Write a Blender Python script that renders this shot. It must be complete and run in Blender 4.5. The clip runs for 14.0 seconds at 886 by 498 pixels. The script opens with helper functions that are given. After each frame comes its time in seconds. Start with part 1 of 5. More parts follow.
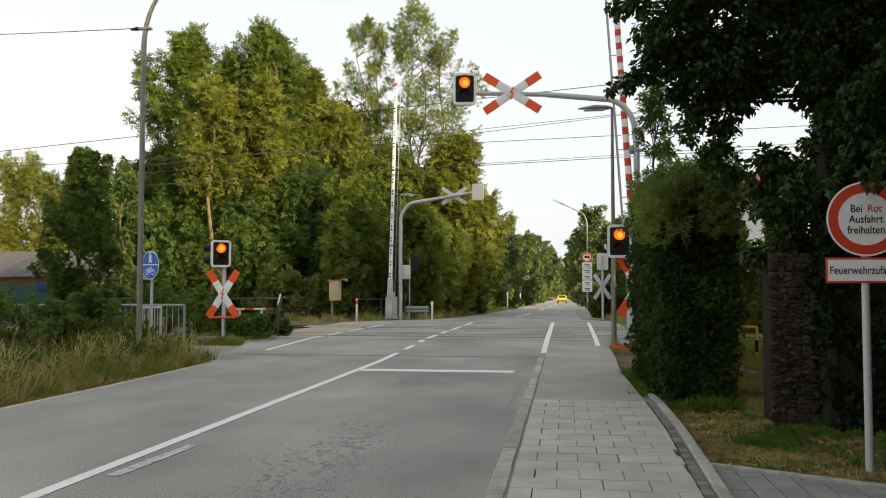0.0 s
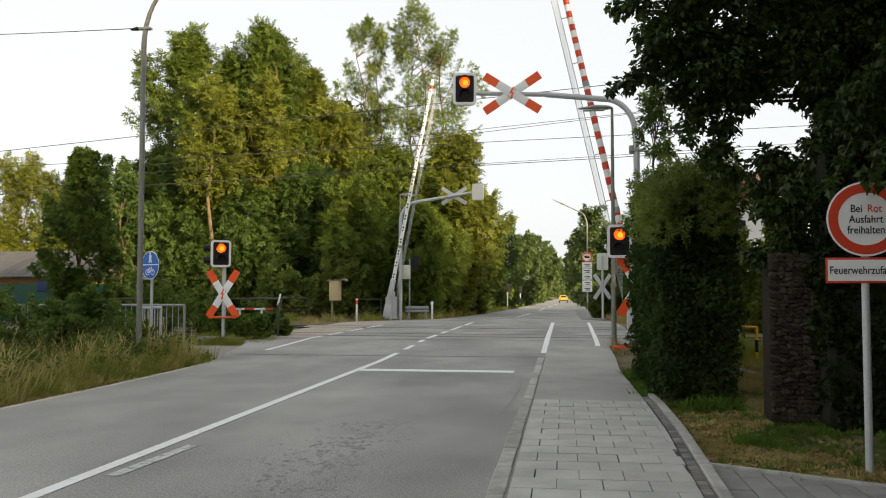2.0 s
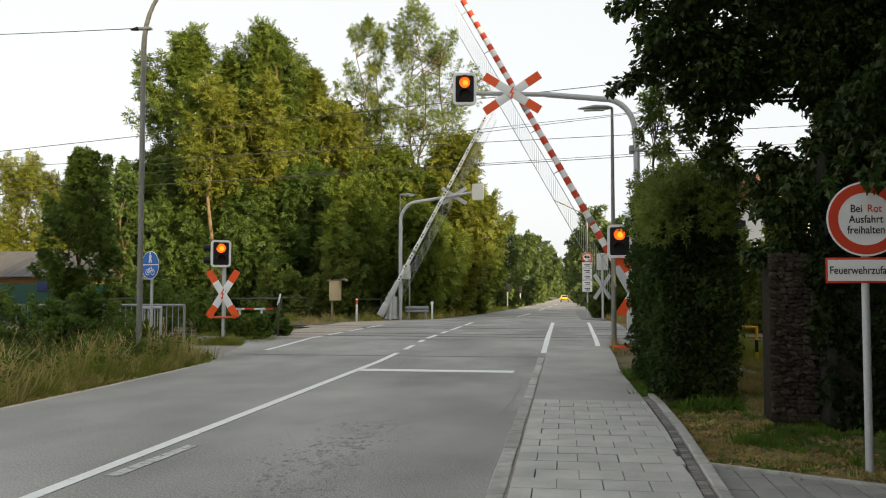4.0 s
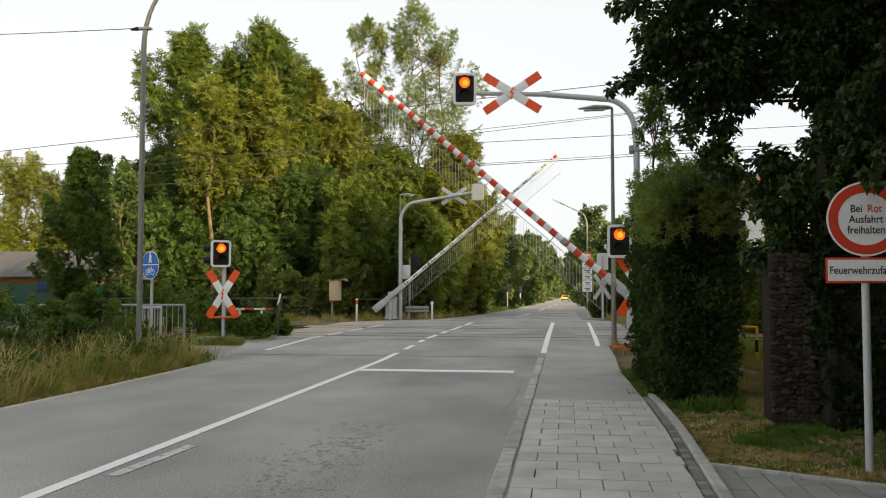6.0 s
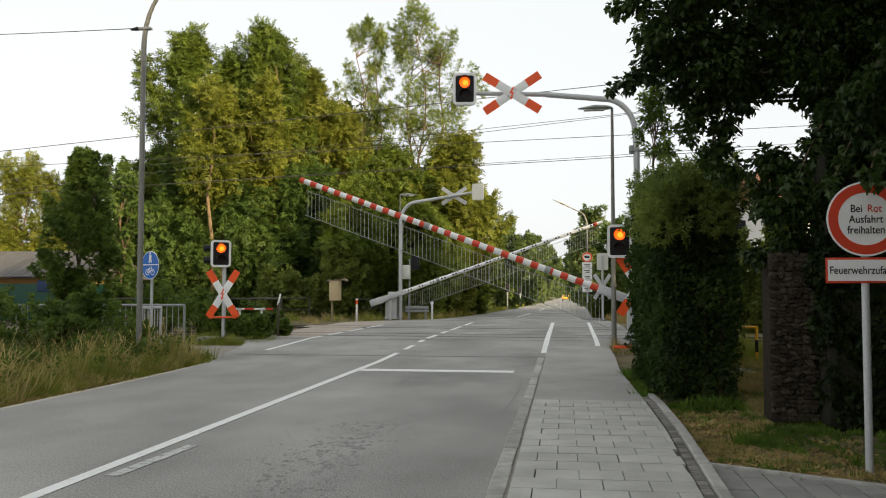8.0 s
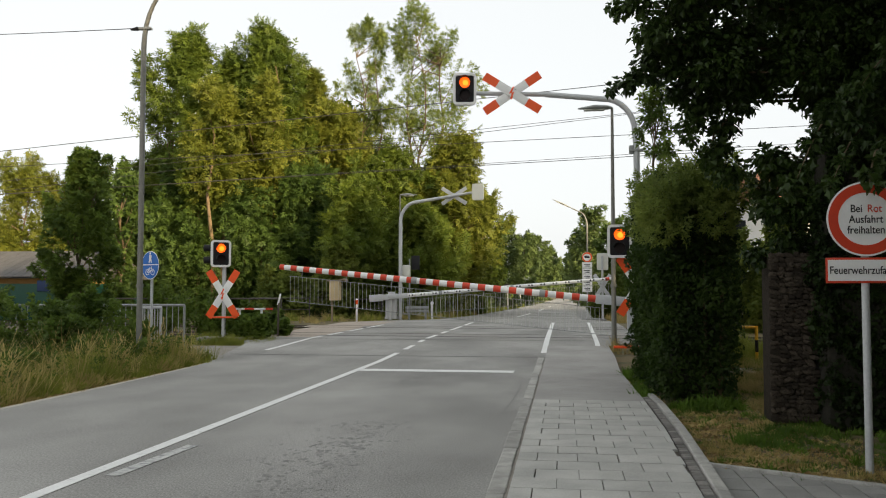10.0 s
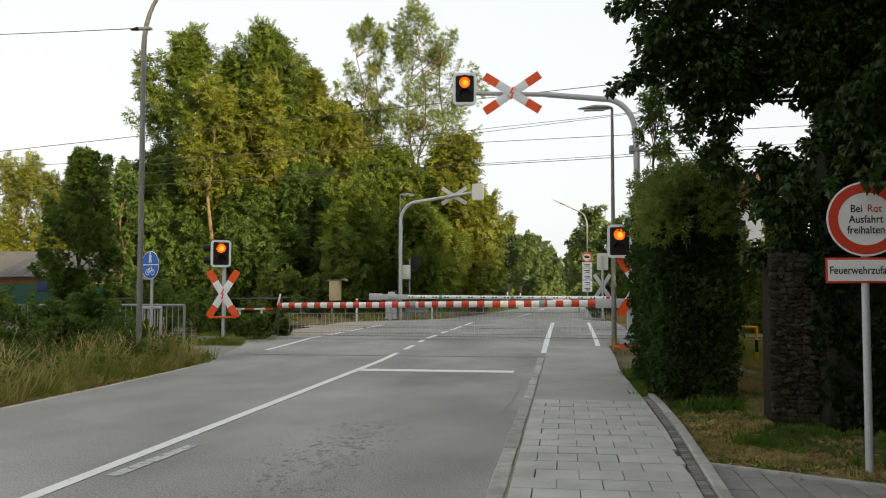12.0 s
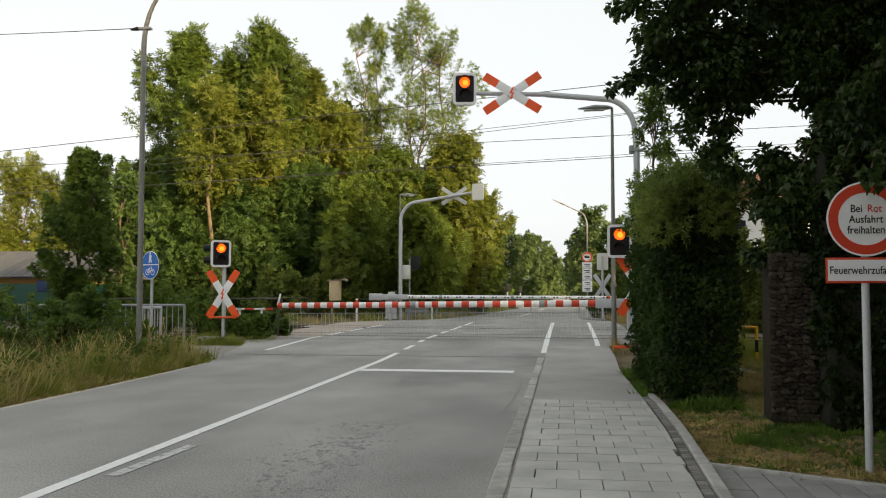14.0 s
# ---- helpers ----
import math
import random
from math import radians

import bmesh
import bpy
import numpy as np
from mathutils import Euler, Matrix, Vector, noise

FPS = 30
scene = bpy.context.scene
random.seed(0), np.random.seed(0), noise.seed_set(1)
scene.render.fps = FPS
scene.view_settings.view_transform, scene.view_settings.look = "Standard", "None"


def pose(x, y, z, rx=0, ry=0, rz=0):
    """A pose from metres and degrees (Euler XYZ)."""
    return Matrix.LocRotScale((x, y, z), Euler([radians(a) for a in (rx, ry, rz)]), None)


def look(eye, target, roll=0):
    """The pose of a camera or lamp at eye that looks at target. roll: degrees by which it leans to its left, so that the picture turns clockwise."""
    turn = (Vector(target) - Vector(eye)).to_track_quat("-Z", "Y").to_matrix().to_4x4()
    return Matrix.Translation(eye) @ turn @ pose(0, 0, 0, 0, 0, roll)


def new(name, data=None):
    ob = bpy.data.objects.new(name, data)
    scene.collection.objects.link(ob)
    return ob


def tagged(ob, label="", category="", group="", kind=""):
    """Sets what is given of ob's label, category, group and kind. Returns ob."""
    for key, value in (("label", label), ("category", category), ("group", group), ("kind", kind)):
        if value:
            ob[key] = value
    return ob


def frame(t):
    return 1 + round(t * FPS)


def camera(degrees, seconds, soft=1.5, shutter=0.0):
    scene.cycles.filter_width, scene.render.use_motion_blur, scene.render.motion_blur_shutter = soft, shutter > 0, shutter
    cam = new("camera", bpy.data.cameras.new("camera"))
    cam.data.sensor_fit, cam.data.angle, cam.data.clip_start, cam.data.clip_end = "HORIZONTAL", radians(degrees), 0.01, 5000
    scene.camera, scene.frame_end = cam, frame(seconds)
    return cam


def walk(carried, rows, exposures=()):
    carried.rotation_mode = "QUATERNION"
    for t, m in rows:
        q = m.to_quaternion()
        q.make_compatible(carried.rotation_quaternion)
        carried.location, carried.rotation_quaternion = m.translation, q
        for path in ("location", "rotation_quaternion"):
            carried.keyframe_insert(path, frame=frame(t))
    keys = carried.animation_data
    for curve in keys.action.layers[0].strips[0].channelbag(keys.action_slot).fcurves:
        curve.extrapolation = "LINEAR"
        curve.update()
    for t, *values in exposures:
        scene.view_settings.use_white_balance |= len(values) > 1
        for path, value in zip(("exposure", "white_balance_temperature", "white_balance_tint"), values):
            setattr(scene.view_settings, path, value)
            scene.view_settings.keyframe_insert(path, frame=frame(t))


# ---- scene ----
cam = camera(54.42, 14.0, 1.1)
EYE = pose(0.0, 0.0, 1.5, 92.74, 0.0, 7.98)
walk(cam, [(0.0, EYE), (14.0, EYE)], exposures=[(0.0, 1.72, 6700, 10.0), (14.0, 1.72, 6700, 10.0)])

# ---- light ----
SUN_EL, SUN_AZ = 14.0, 136.0      # degrees; azimuth clockwise from the road's direction
world = bpy.data.worlds.new("sky")
scene.world = world
world.use_nodes = True
sky = world.node_tree.nodes.new("ShaderNodeTexSky")
sky.sky_type, sky.sun_disc = "NISHITA", False
sky.sun_elevation, sky.sun_rotation = radians(SUN_EL), radians(SUN_AZ)
sky.air_density, sky.dust_density, sky.ozone_density = 1.0, 3.0, 0.6
back = world.node_tree.nodes["Background"]
haze = world.node_tree.nodes.new("ShaderNodeHueSaturation")      # thin high cloud takes most of the colour out of the sky
haze.inputs["Saturation"].default_value = 0.3
world.node_tree.links.new(sky.outputs[0], haze.inputs["Color"])
veil = world.node_tree.nodes.new("ShaderNodeMix")      # an even veil of thin cloud over the whole sky
veil.data_type = "RGBA"
veil.inputs["Factor"].default_value = 0.9
veil.inputs[7].default_value = (1.76, 1.85, 1.91, 1)
world.node_tree.links.new(haze.outputs[0], veil.inputs[6])
world.node_tree.links.new(veil.outputs[2], back.inputs[0])
back.inputs[1].default_value = 0.15
sun = new("sun", bpy.data.lights.new("sun", "SUN"))
sun.data.energy, sun.data.angle, sun.data.color = 2.9, radians(4.0), (1.0, 0.80, 0.50)
a, e = radians(SUN_AZ), radians(SUN_EL)
sun.matrix_world = look((0, 0, 0), (-math.sin(a) * math.cos(e), -math.cos(a) * math.cos(e), -math.sin(e)))


# ---- materials ----
def mat(name, col, rough=0.6, metal=0.0, vary=0.15, scale=6.0, bump=0.1, fine=60.0, spec=0.4, stain=None, obj=0.0, stretch=(1, 1, 1), span=0.4):
    """A surface with coarse and fine colour variation, relief and, if stain is given, patches of that colour."""
    m = bpy.data.materials.new(name)
    m.use_nodes = True
    n, l = m.node_tree.nodes, m.node_tree.links
    b = n["Principled BSDF"]
    b.inputs["Roughness"].default_value, b.inputs["Metallic"].default_value = rough, metal
    b.inputs["Specular IOR Level"].default_value = spec
    geo = n.new("ShaderNodeNewGeometry")
    mp = n.new("ShaderNodeMapping")
    mp.inputs["Scale"].default_value = stretch
    l.new(geo.outputs["Position"], mp.inputs["Vector"])
    def tex(s, d=4.0):
        t = n.new("ShaderNodeTexNoise")
        t.inputs["Scale"].default_value, t.inputs["Detail"].default_value = s, d
        l.new(mp.outputs[0], t.inputs["Vector"])
        return t.outputs["Fac"]
    big, small = tex(scale), tex(fine, 2.0)
    add = n.new("ShaderNodeMath"); add.operation = "ADD"
    l.new(big, add.inputs[0]); l.new(small, add.inputs[1])
    mr = n.new("ShaderNodeMapRange")
    mr.inputs["From Min"].default_value, mr.inputs["From Max"].default_value = 1 - span, 1 + span
    mr.inputs["To Min"].default_value, mr.inputs["To Max"].default_value = 1 - vary, 1 + vary
    l.new(add.outputs[0], mr.inputs["Value"])
    val = mr.outputs[0]
    if obj:
        oi = n.new("ShaderNodeObjectInfo")
        m2 = n.new("ShaderNodeMapRange")
        m2.inputs["To Min"].default_value, m2.inputs["To Max"].default_value = 1 - obj, 1 + obj
        l.new(oi.outputs["Random"], m2.inputs["Value"])
        mu = n.new("ShaderNodeMath"); mu.operation = "MULTIPLY"
        l.new(val, mu.inputs[0]); l.new(m2.outputs[0], mu.inputs[1])
        val = mu.outputs[0]
    vm = n.new("ShaderNodeVectorMath"); vm.operation = "SCALE"
    vm.inputs[0].default_value = col
    l.new(val, vm.inputs["Scale"])
    out = vm.outputs[0]
    if stain:
        sc, lo, hi, scol = stain
        st = tex(sc, 6.0)
        r = n.new("ShaderNodeMapRange")
        r.inputs["From Min"].default_value, r.inputs["From Max"].default_value = lo, hi
        l.new(st, r.inputs["Value"])
        mx = n.new("ShaderNodeMix"); mx.data_type = "RGBA"
        l.new(r.outputs[0], mx.inputs["Factor"]); l.new(out, mx.inputs[6])
        mx.inputs[7].default_value = (*scol, 1)
        out = mx.outputs[2]
    l.new(out, b.inputs["Base Color"])
    if bump:
        bp = n.new("ShaderNodeBump")
        bp.inputs["Strength"].default_value, bp.inputs["Distance"].default_value = bump, 0.01
        l.new(add.outputs[0], bp.inputs["Height"]); l.new(bp.outputs[0], b.inputs["Normal"])
    return m


def leafy(name, dark, light, rough=0.55, patch=0.8, thin=0.35):
    """Leaves: each one its own tone, lighter and darker patches over the crown, light shining through."""
    m = bpy.data.materials.new(name)
    m.use_nodes = True
    n, l = m.node_tree.nodes, m.node_tree.links
    b, o = n["Principled BSDF"], n["Material Output"]
    b.inputs["Roughness"].default_value, b.inputs["Specular IOR Level"].default_value = rough, 0.25
    geo, tx, oi = n.new("ShaderNodeNewGeometry"), n.new("ShaderNodeTexNoise"), n.new("ShaderNodeObjectInfo")
    tx.inputs["Scale"].default_value, tx.inputs["Detail"].default_value = patch, 2.0
    l.new(geo.outputs["Position"], tx.inputs["Vector"])
    a1 = n.new("ShaderNodeMath"); a1.operation = "MULTIPLY_ADD"; a1.inputs[1].default_value = 0.28
    l.new(geo.outputs["Random Per Island"], a1.inputs[0])
    r = n.new("ShaderNodeMapRange")
    r.inputs["From Min"].default_value, r.inputs["From Max"].default_value = 0.35, 0.68
    r.inputs["To Max"].default_value = 0.62
    l.new(tx.outputs["Fac"], r.inputs["Value"]); l.new(r.outputs[0], a1.inputs[2])
    a2 = n.new("ShaderNodeMath"); a2.operation = "MULTIPLY_ADD"; a2.inputs[1].default_value = 0.2
    l.new(oi.outputs["Random"], a2.inputs[0]); l.new(a1.outputs[0], a2.inputs[2])
    mx = n.new("ShaderNodeMix"); mx.data_type = "RGBA"
    mx.inputs[6].default_value, mx.inputs[7].default_value = (*dark, 1), (*light, 1)
    l.new(a2.outputs[0], mx.inputs["Factor"])
    l.new(mx.outputs[2], b.inputs["Base Color"])
    tr, mix = n.new("ShaderNodeBsdfTranslucent"), n.new("ShaderNodeMixShader")
    l.new(mx.outputs[2], tr.inputs["Color"])
    mix.inputs[0].default_value = thin
    l.new(b.outputs[0], mix.inputs[1]); l.new(tr.outputs[0], mix.inputs[2]); l.new(mix.outputs[0], o.inputs["Surface"])
    return m


def glow(name, col, power):
    m = bpy.data.materials.new(name)
    m.use_nodes = True
    b = m.node_tree.nodes["Principled BSDF"]
    b.inputs["Base Color"].default_value = (*col, 1)
    b.inputs["Emission Color"].default_value = (*col, 1)
    b.inputs["Emission Strength"].default_value = power
    return m


ASPHALT = mat("asphalt", (0.288, 0.282, 0.264), 0.85, vary=0.38, scale=0.5, bump=0.55, fine=68, spec=0.25, stain=(0.9, 0.6, 0.9, (0.225, 0.22, 0.21)), stretch=(1, 0.6, 1), span=0.26)
ASPHALT_FAR = mat("asphalt_pale", (0.25, 0.245, 0.235), 0.85, vary=0.2, scale=0.5, bump=0.4, fine=70, spec=0.25)
ASPHALT_WALK = mat("asphalt_walk", (0.335, 0.325, 0.305), 0.85, vary=0.3, scale=0.8, bump=0.4, fine=110, spec=0.25, stain=(1.5, 0.55, 0.8, (0.265, 0.26, 0.245)))
STAIN = mat("oil_stain", (0.238, 0.233, 0.22), 0.8, vary=0.4, scale=3, bump=0.4, fine=60)
# near-black fill for hedge insides, in place of the shade between leaves
SHADE_CORE = mat("inner_shade_filler", (0.02, 0.018, 0.012), 0.95, vary=0.4, scale=6, bump=0.8, fine=30)
TAR = mat("tar", (0.05, 0.05, 0.052), 0.8, vary=0.3, scale=8, bump=0.3)
PANEL_GREY = mat("grey_crossing_panel", (0.25, 0.24, 0.225), 0.85, vary=0.25, scale=2, bump=0.4, fine=50)
PANEL = mat("crossing_panel", (0.37, 0.315, 0.26), 0.85, vary=0.2, scale=2, bump=0.4, fine=50)
PAINT = mat("road_paint", (0.74, 0.74, 0.72), 0.6, vary=0.1, scale=3, bump=0.2, stain=(9, 0.58, 0.8, (0.45, 0.45, 0.44)))
PAINT_OLD = mat("worn_road_paint", (0.5, 0.5, 0.48), 0.7, vary=0.15, scale=6, bump=0.2, stain=(14, 0.45, 0.65, (0.25, 0.25, 0.25)))
PAVER_DARK = mat("dark_concrete_paver", (0.27, 0.265, 0.25), 0.85, vary=0.3, scale=2.5, bump=0.3, fine=90, obj=0.12, spec=0.25)
PAVER = mat("concrete_paver", (0.435, 0.43, 0.40), 0.85, vary=0.26, scale=2.5, bump=0.25, fine=90, obj=0.07, spec=0.25)
KERB = mat("granite_kerb", (0.36, 0.352, 0.325), 0.8, vary=0.4, scale=7, bump=0.5, fine=120, obj=0.18, spec=0.3)
SETT = mat("dark_sett", (0.19, 0.18, 0.165), 0.85, vary=0.35, scale=9, bump=0.5, fine=70, obj=0.35)
JOINT = mat("joint_sand", (0.08, 0.068, 0.05), 0.95, vary=0.3, scale=8, bump=0.4)
SOIL = mat("soil", (0.15, 0.115, 0.06), 0.95, vary=0.5, scale=1.2, bump=0.8, fine=35, stain=(0.9, 0.46, 0.66, (0.06, 0.075, 0.025)))
GRIT = mat("pale_grit", (0.44, 0.40, 0.33), 0.95, vary=0.35, scale=5, bump=0.6, fine=40)
GRAVEL = mat("gravel", (0.24, 0.22, 0.19), 0.95, vary=0.4, scale=4, bump=0.8, fine=35)
BALLAST = mat("ballast", (0.16, 0.13, 0.11), 0.95, vary=0.4, scale=5, bump=0.8, fine=25, obj=0.2)
OLD_STEEL = mat("dark_fence_steel", (0.09, 0.083, 0.072), 0.75, 0.2, vary=0.3, scale=5, bump=0.1)
ZINC = mat("bright_zinc", (0.50, 0.50, 0.49), 0.5, 0.2, vary=0.1, scale=5, bump=0.03)
RUST = mat("rail_steel", (0.12, 0.098, 0.082), 0.6, 0.6, vary=0.3, scale=6, bump=0.2)
GALV = mat("galvanised_steel", (0.47, 0.48, 0.485), 0.5, 0.15, vary=0.12, scale=5, bump=0.05, fine=40)
GALV_DULL = mat("weathered_steel", (0.30, 0.31, 0.30), 0.6, 0.35, vary=0.18, scale=4, bump=0.08, fine=30)
WIRE = mat("wire_grey", (0.05, 0.05, 0.048), 0.7, 0.2, bump=0.0)
POLE = mat("grey_green_pole", (0.20, 0.198, 0.175), 0.6, 0.2, vary=0.2, scale=3, bump=0.08, fine=30)
WHITE = mat("white_enamel", (0.80, 0.795, 0.78), 0.4, vary=0.05, scale=4, bump=0.03, stain=(5, 0.62, 0.9, (0.64, 0.64, 0.60)))
CREAM = mat("cream_housing", (0.60, 0.60, 0.54), 0.5, vary=0.06, scale=4, bump=0.03)
RED = mat("signal_red", (0.85, 0.095, 0.012), 0.45, vary=0.06, scale=5, bump=0.03)
BOOM_RED = mat("boom_red", (0.60, 0.055, 0.02), 0.45, vary=0.08, scale=5, bump=0.03)
BOOM_WHITE = mat("boom_white", (0.79, 0.79, 0.77), 0.45, vary=0.06, scale=5, bump=0.03, stain=(4, 0.58, 0.8, (0.5, 0.49, 0.46)))
BLACK = mat("black_plastic", (0.008, 0.008, 0.009), 0.75, vary=0.2, scale=6, bump=0.05)
DARK_LENS = mat("unlit_lens", (0.012, 0.005, 0.005), 0.5, vary=0.1, scale=9, bump=0.02, spec=0.25)
BLUE = mat("sign_blue", (0.01, 0.13, 0.50), 0.45, vary=0.05, scale=5, bump=0.02)
INK = mat("sign_black", (0.015, 0.015, 0.017), 0.5, vary=0.05, bump=0.0)
YELLOW = mat("barrier_yellow", (0.75, 0.42, 0.03), 0.5, vary=0.1, scale=5, bump=0.05)
PALE_WOOD = mat("pale_new_wood", (0.52, 0.41, 0.24), 0.75, vary=0.15, scale=3, bump=0.2, fine=30, stretch=(1, 1, 0.1))
WOOD = mat("weathered_wood", (0.27, 0.21, 0.14), 0.75, vary=0.2, scale=3, bump=0.3, fine=30, stretch=(1, 1, 0.1))
BARK = mat("bark", (0.12, 0.085, 0.05), 0.9, vary=0.35, scale=3, bump=0.8, fine=14, stretch=(1, 1, 0.25))
BARK_PALE = mat("pale_bark", (0.15, 0.105, 0.06), 0.9, vary=0.3, scale=3, bump=0.6, fine=14, stretch=(1, 1, 0.25))
ROOF = mat("grey_roofing", (0.095, 0.09, 0.086), 0.85, vary=0.25, scale=2, bump=0.4, fine=12, obj=0.12)
TILE = mat("clay_roofing", (0.30, 0.15, 0.11), 0.8, vary=0.2, scale=2, bump=0.4, fine=12)
RENDER_WALL = mat("white_plaster", (0.72, 0.71, 0.68), 0.85, vary=0.06, scale=1.5, bump=0.15)
ORANGE = mat("ochre_board", (0.36, 0.20, 0.06), 0.7, vary=0.12, scale=3, bump=0.1)
TARP = mat("green_sheeting", (0.006, 0.05, 0.032), 0.6, vary=0.12, scale=2, bump=0.15)
TARP_BLUE = mat("blue_sheeting", (0.012, 0.03, 0.09), 0.6, vary=0.12, scale=2, bump=0.15)
# stone kept near black: the shade under the maple is in this colour
STONE = mat("rubble_stone", (0.046, 0.037, 0.028), 0.95, vary=0.5, scale=9, bump=0.9, fine=40, obj=0.5, spec=0.15)
TAXI = mat("yellow_lacquer", (0.75, 0.42, 0.02), 0.3, vary=0.03, bump=0.0, spec=0.6)
SILVER = mat("dark_lacquer", (0.08, 0.085, 0.1), 0.3, vary=0.03, bump=0.0, spec=0.6)
GLASS_DARK = mat("car_glass", (0.02, 0.022, 0.025), 0.08, vary=0.0, bump=0.0, spec=0.7)
RUBBER = mat("rubber", (0.02, 0.02, 0.02), 0.8, vary=0.2, bump=0.1)
AMBER = glow("lit_amber_lens", (1.0, 0.085, 0.004), 0.7)
AMBER_CORE = glow("lit_amber_core", (1.0, 0.19, 0.012), 0.95)
TAIL = glow("tail_lamp", (0.9, 0.03, 0.01), 1.0)

LEAF_ASH = leafy("ash_leaves", (0.042, 0.076, 0.012), (0.165, 0.215, 0.030), thin=0.45)
LEAF_WARM = leafy("yellowing_leaves", (0.060, 0.084, 0.012), (0.215, 0.230, 0.032), thin=0.45)
# thin ash leaves; also the lit look of some shrubs and hedge shoots
LEAF_AIRY_LIT = leafy("thin_and_lit_leaves", (0.085, 0.125, 0.026), (0.260, 0.310, 0.065), thin=0.6)
LEAF_DARK = leafy("shrub_leaves", (0.034, 0.066, 0.014), (0.115, 0.178, 0.036), thin=0.42)
LEAF_WEED = leafy("weed_leaves", (0.048, 0.088, 0.016), (0.165, 0.235, 0.038), patch=1.4, thin=0.5)
# ivy and hedge leaves with deep canopy shade mixed into the green
LEAF_HEDGE_SHADED = leafy("hedge_leaves", (0.010, 0.022, 0.004), (0.030, 0.055, 0.009), patch=1.2)
LEAF_PRIVET = leafy("clipped_hedge_leaves", (0.016, 0.036, 0.006), (0.060, 0.100, 0.014), patch=1.1)
# maple leaves darkened in colour for the shaded side of the crown
LEAF_MAPLE_SHADED = leafy("shaded_maple_leaves", (0.014, 0.030, 0.007), (0.052, 0.088, 0.017), rough=0.4, patch=0.9, thin=0.25)
# haze over the far trees is put into this paler, greyer leaf colour
LEAF_FAR = leafy("hazed_distant_leaves", (0.060, 0.095, 0.030), (0.155, 0.210, 0.060), patch=0.2)
# darker copy of the green grass, with the lawn's shade in its colour
GRASS_SHADED = leafy("shade_toned_grass", (0.045, 0.095, 0.010), (0.15, 0.25, 0.03), patch=1.5)
GRASS = leafy("green_grass", (0.11, 0.15, 0.022), (0.34, 0.35, 0.065), patch=1.5, thin=0.5)
STRAW = leafy("dry_grass", (0.24, 0.18, 0.06), (0.60, 0.48, 0.20), patch=1.2, thin=0.5)
LITTER = leafy("leaf_litter", (0.20, 0.125, 0.045), (0.58, 0.43, 0.18), patch=2.0, thin=0.1)


# ---- builders ----
class Solid:
    """Collects shapes into one mesh."""
    def __init__(self):
        self.v, self.f, self.k, self.base = [], [], [], 0

    def add(self, verts, faces, m=None, k=0):
        o = len(self.v)
        self.v += [tuple(m @ Vector(p)) if m else tuple(p) for p in verts]
        self.f += [tuple(i + o for i in f) for f in faces]
        self.k += [k] * len(faces)
        return self

    def box(self, sx, sy, sz, m=None, b=0.0, k=0):
        bm = bmesh.new()
        bmesh.ops.create_cube(bm, size=1.0, matrix=Matrix.Diagonal((sx, sy, sz, 1)))
        if b:
            bmesh.ops.bevel(bm, geom=bm.edges[:], offset=b, segments=2, affect="EDGES", profile=0.5)
        bm.verts.index_update()
        self.add([v.co for v in bm.verts], [[v.index for v in f.verts] for f in bm.faces], m, k)
        bm.free()
        return self

    def tube(self, pts, radii, n=10, m=None, k=0, cap=True):
        pts = [Vector(p) for p in pts]
        if not hasattr(radii, "__len__"):
            radii = [radii] * len(pts)
        verts, faces, side = [], [], None
        for i, p in enumerate(pts):
            d = (pts[min(i + 1, len(pts) - 1)] - pts[max(i - 1, 0)]).normalized()
            if side is None:
                side = d.orthogonal().normalized()
            side = (side - d * side.dot(d)).normalized()
            up = d.cross(side)
            verts += [p + (side * math.cos(q) + up * math.sin(q)) * radii[i] for q in (j * math.tau / n for j in range(n))]
        for i in range(len(pts) - 1):
            faces += [(i * n + j, i * n + (j + 1) % n, (i + 1) * n + (j + 1) % n, (i + 1) * n + j) for j in range(n)]
        if cap:
            faces += [tuple(reversed(range(n))), tuple(range((len(pts) - 1) * n, len(pts) * n))]
        return self.add(verts, faces, m, k)

    def prism(self, outline, depth, m=None, k=0):
        """An outline in x and z, from y = 0 back to y = depth."""
        n = len(outline)
        verts = [(x, 0, z) for x, z in outline] + [(x, depth, z) for x, z in outline]
        faces = [tuple(range(n)), tuple(reversed(range(n, 2 * n)))] + [(i, i + n, (i + 1) % n + n, (i + 1) % n) for i in range(n)]
        return self.add(verts, faces, m, k)

    def ring(self, outer, inner, depth, m=None, k=0):
        n = len(outer)
        verts = [(x, y, z) for y in (0, depth) for o in (outer, inner) for x, z in o]
        faces = []
        for i in range(n):
            j = (i + 1) % n
            faces += [(i, j, n + j, n + i), (2 * n + i, 3 * n + i, 3 * n + j, 2 * n + j), (i, 2 * n + i, 2 * n + j, j), (n + i, n + j, 3 * n + j, 3 * n + i)]
        return self.add(verts, faces, m, k)

    def mesh(self, name, mats, smooth=False):
        me = bpy.data.meshes.new(name)
        me.from_pydata(self.v, [], self.f)
        for q in (mats if isinstance(mats, (list, tuple)) else [mats]):
            me.materials.append(q)
        me.polygons.foreach_set("material_index", self.k)
        bm = bmesh.new()
        bm.from_mesh(me)
        bmesh.ops.recalc_face_normals(bm, faces=bm.faces)
        bm.to_mesh(me)
        bm.free()
        if smooth:
            me.polygons.foreach_set("use_smooth", [True] * len(me.polygons))
            me.set_sharp_from_angle(angle=radians(40))
        me.update()
        return me


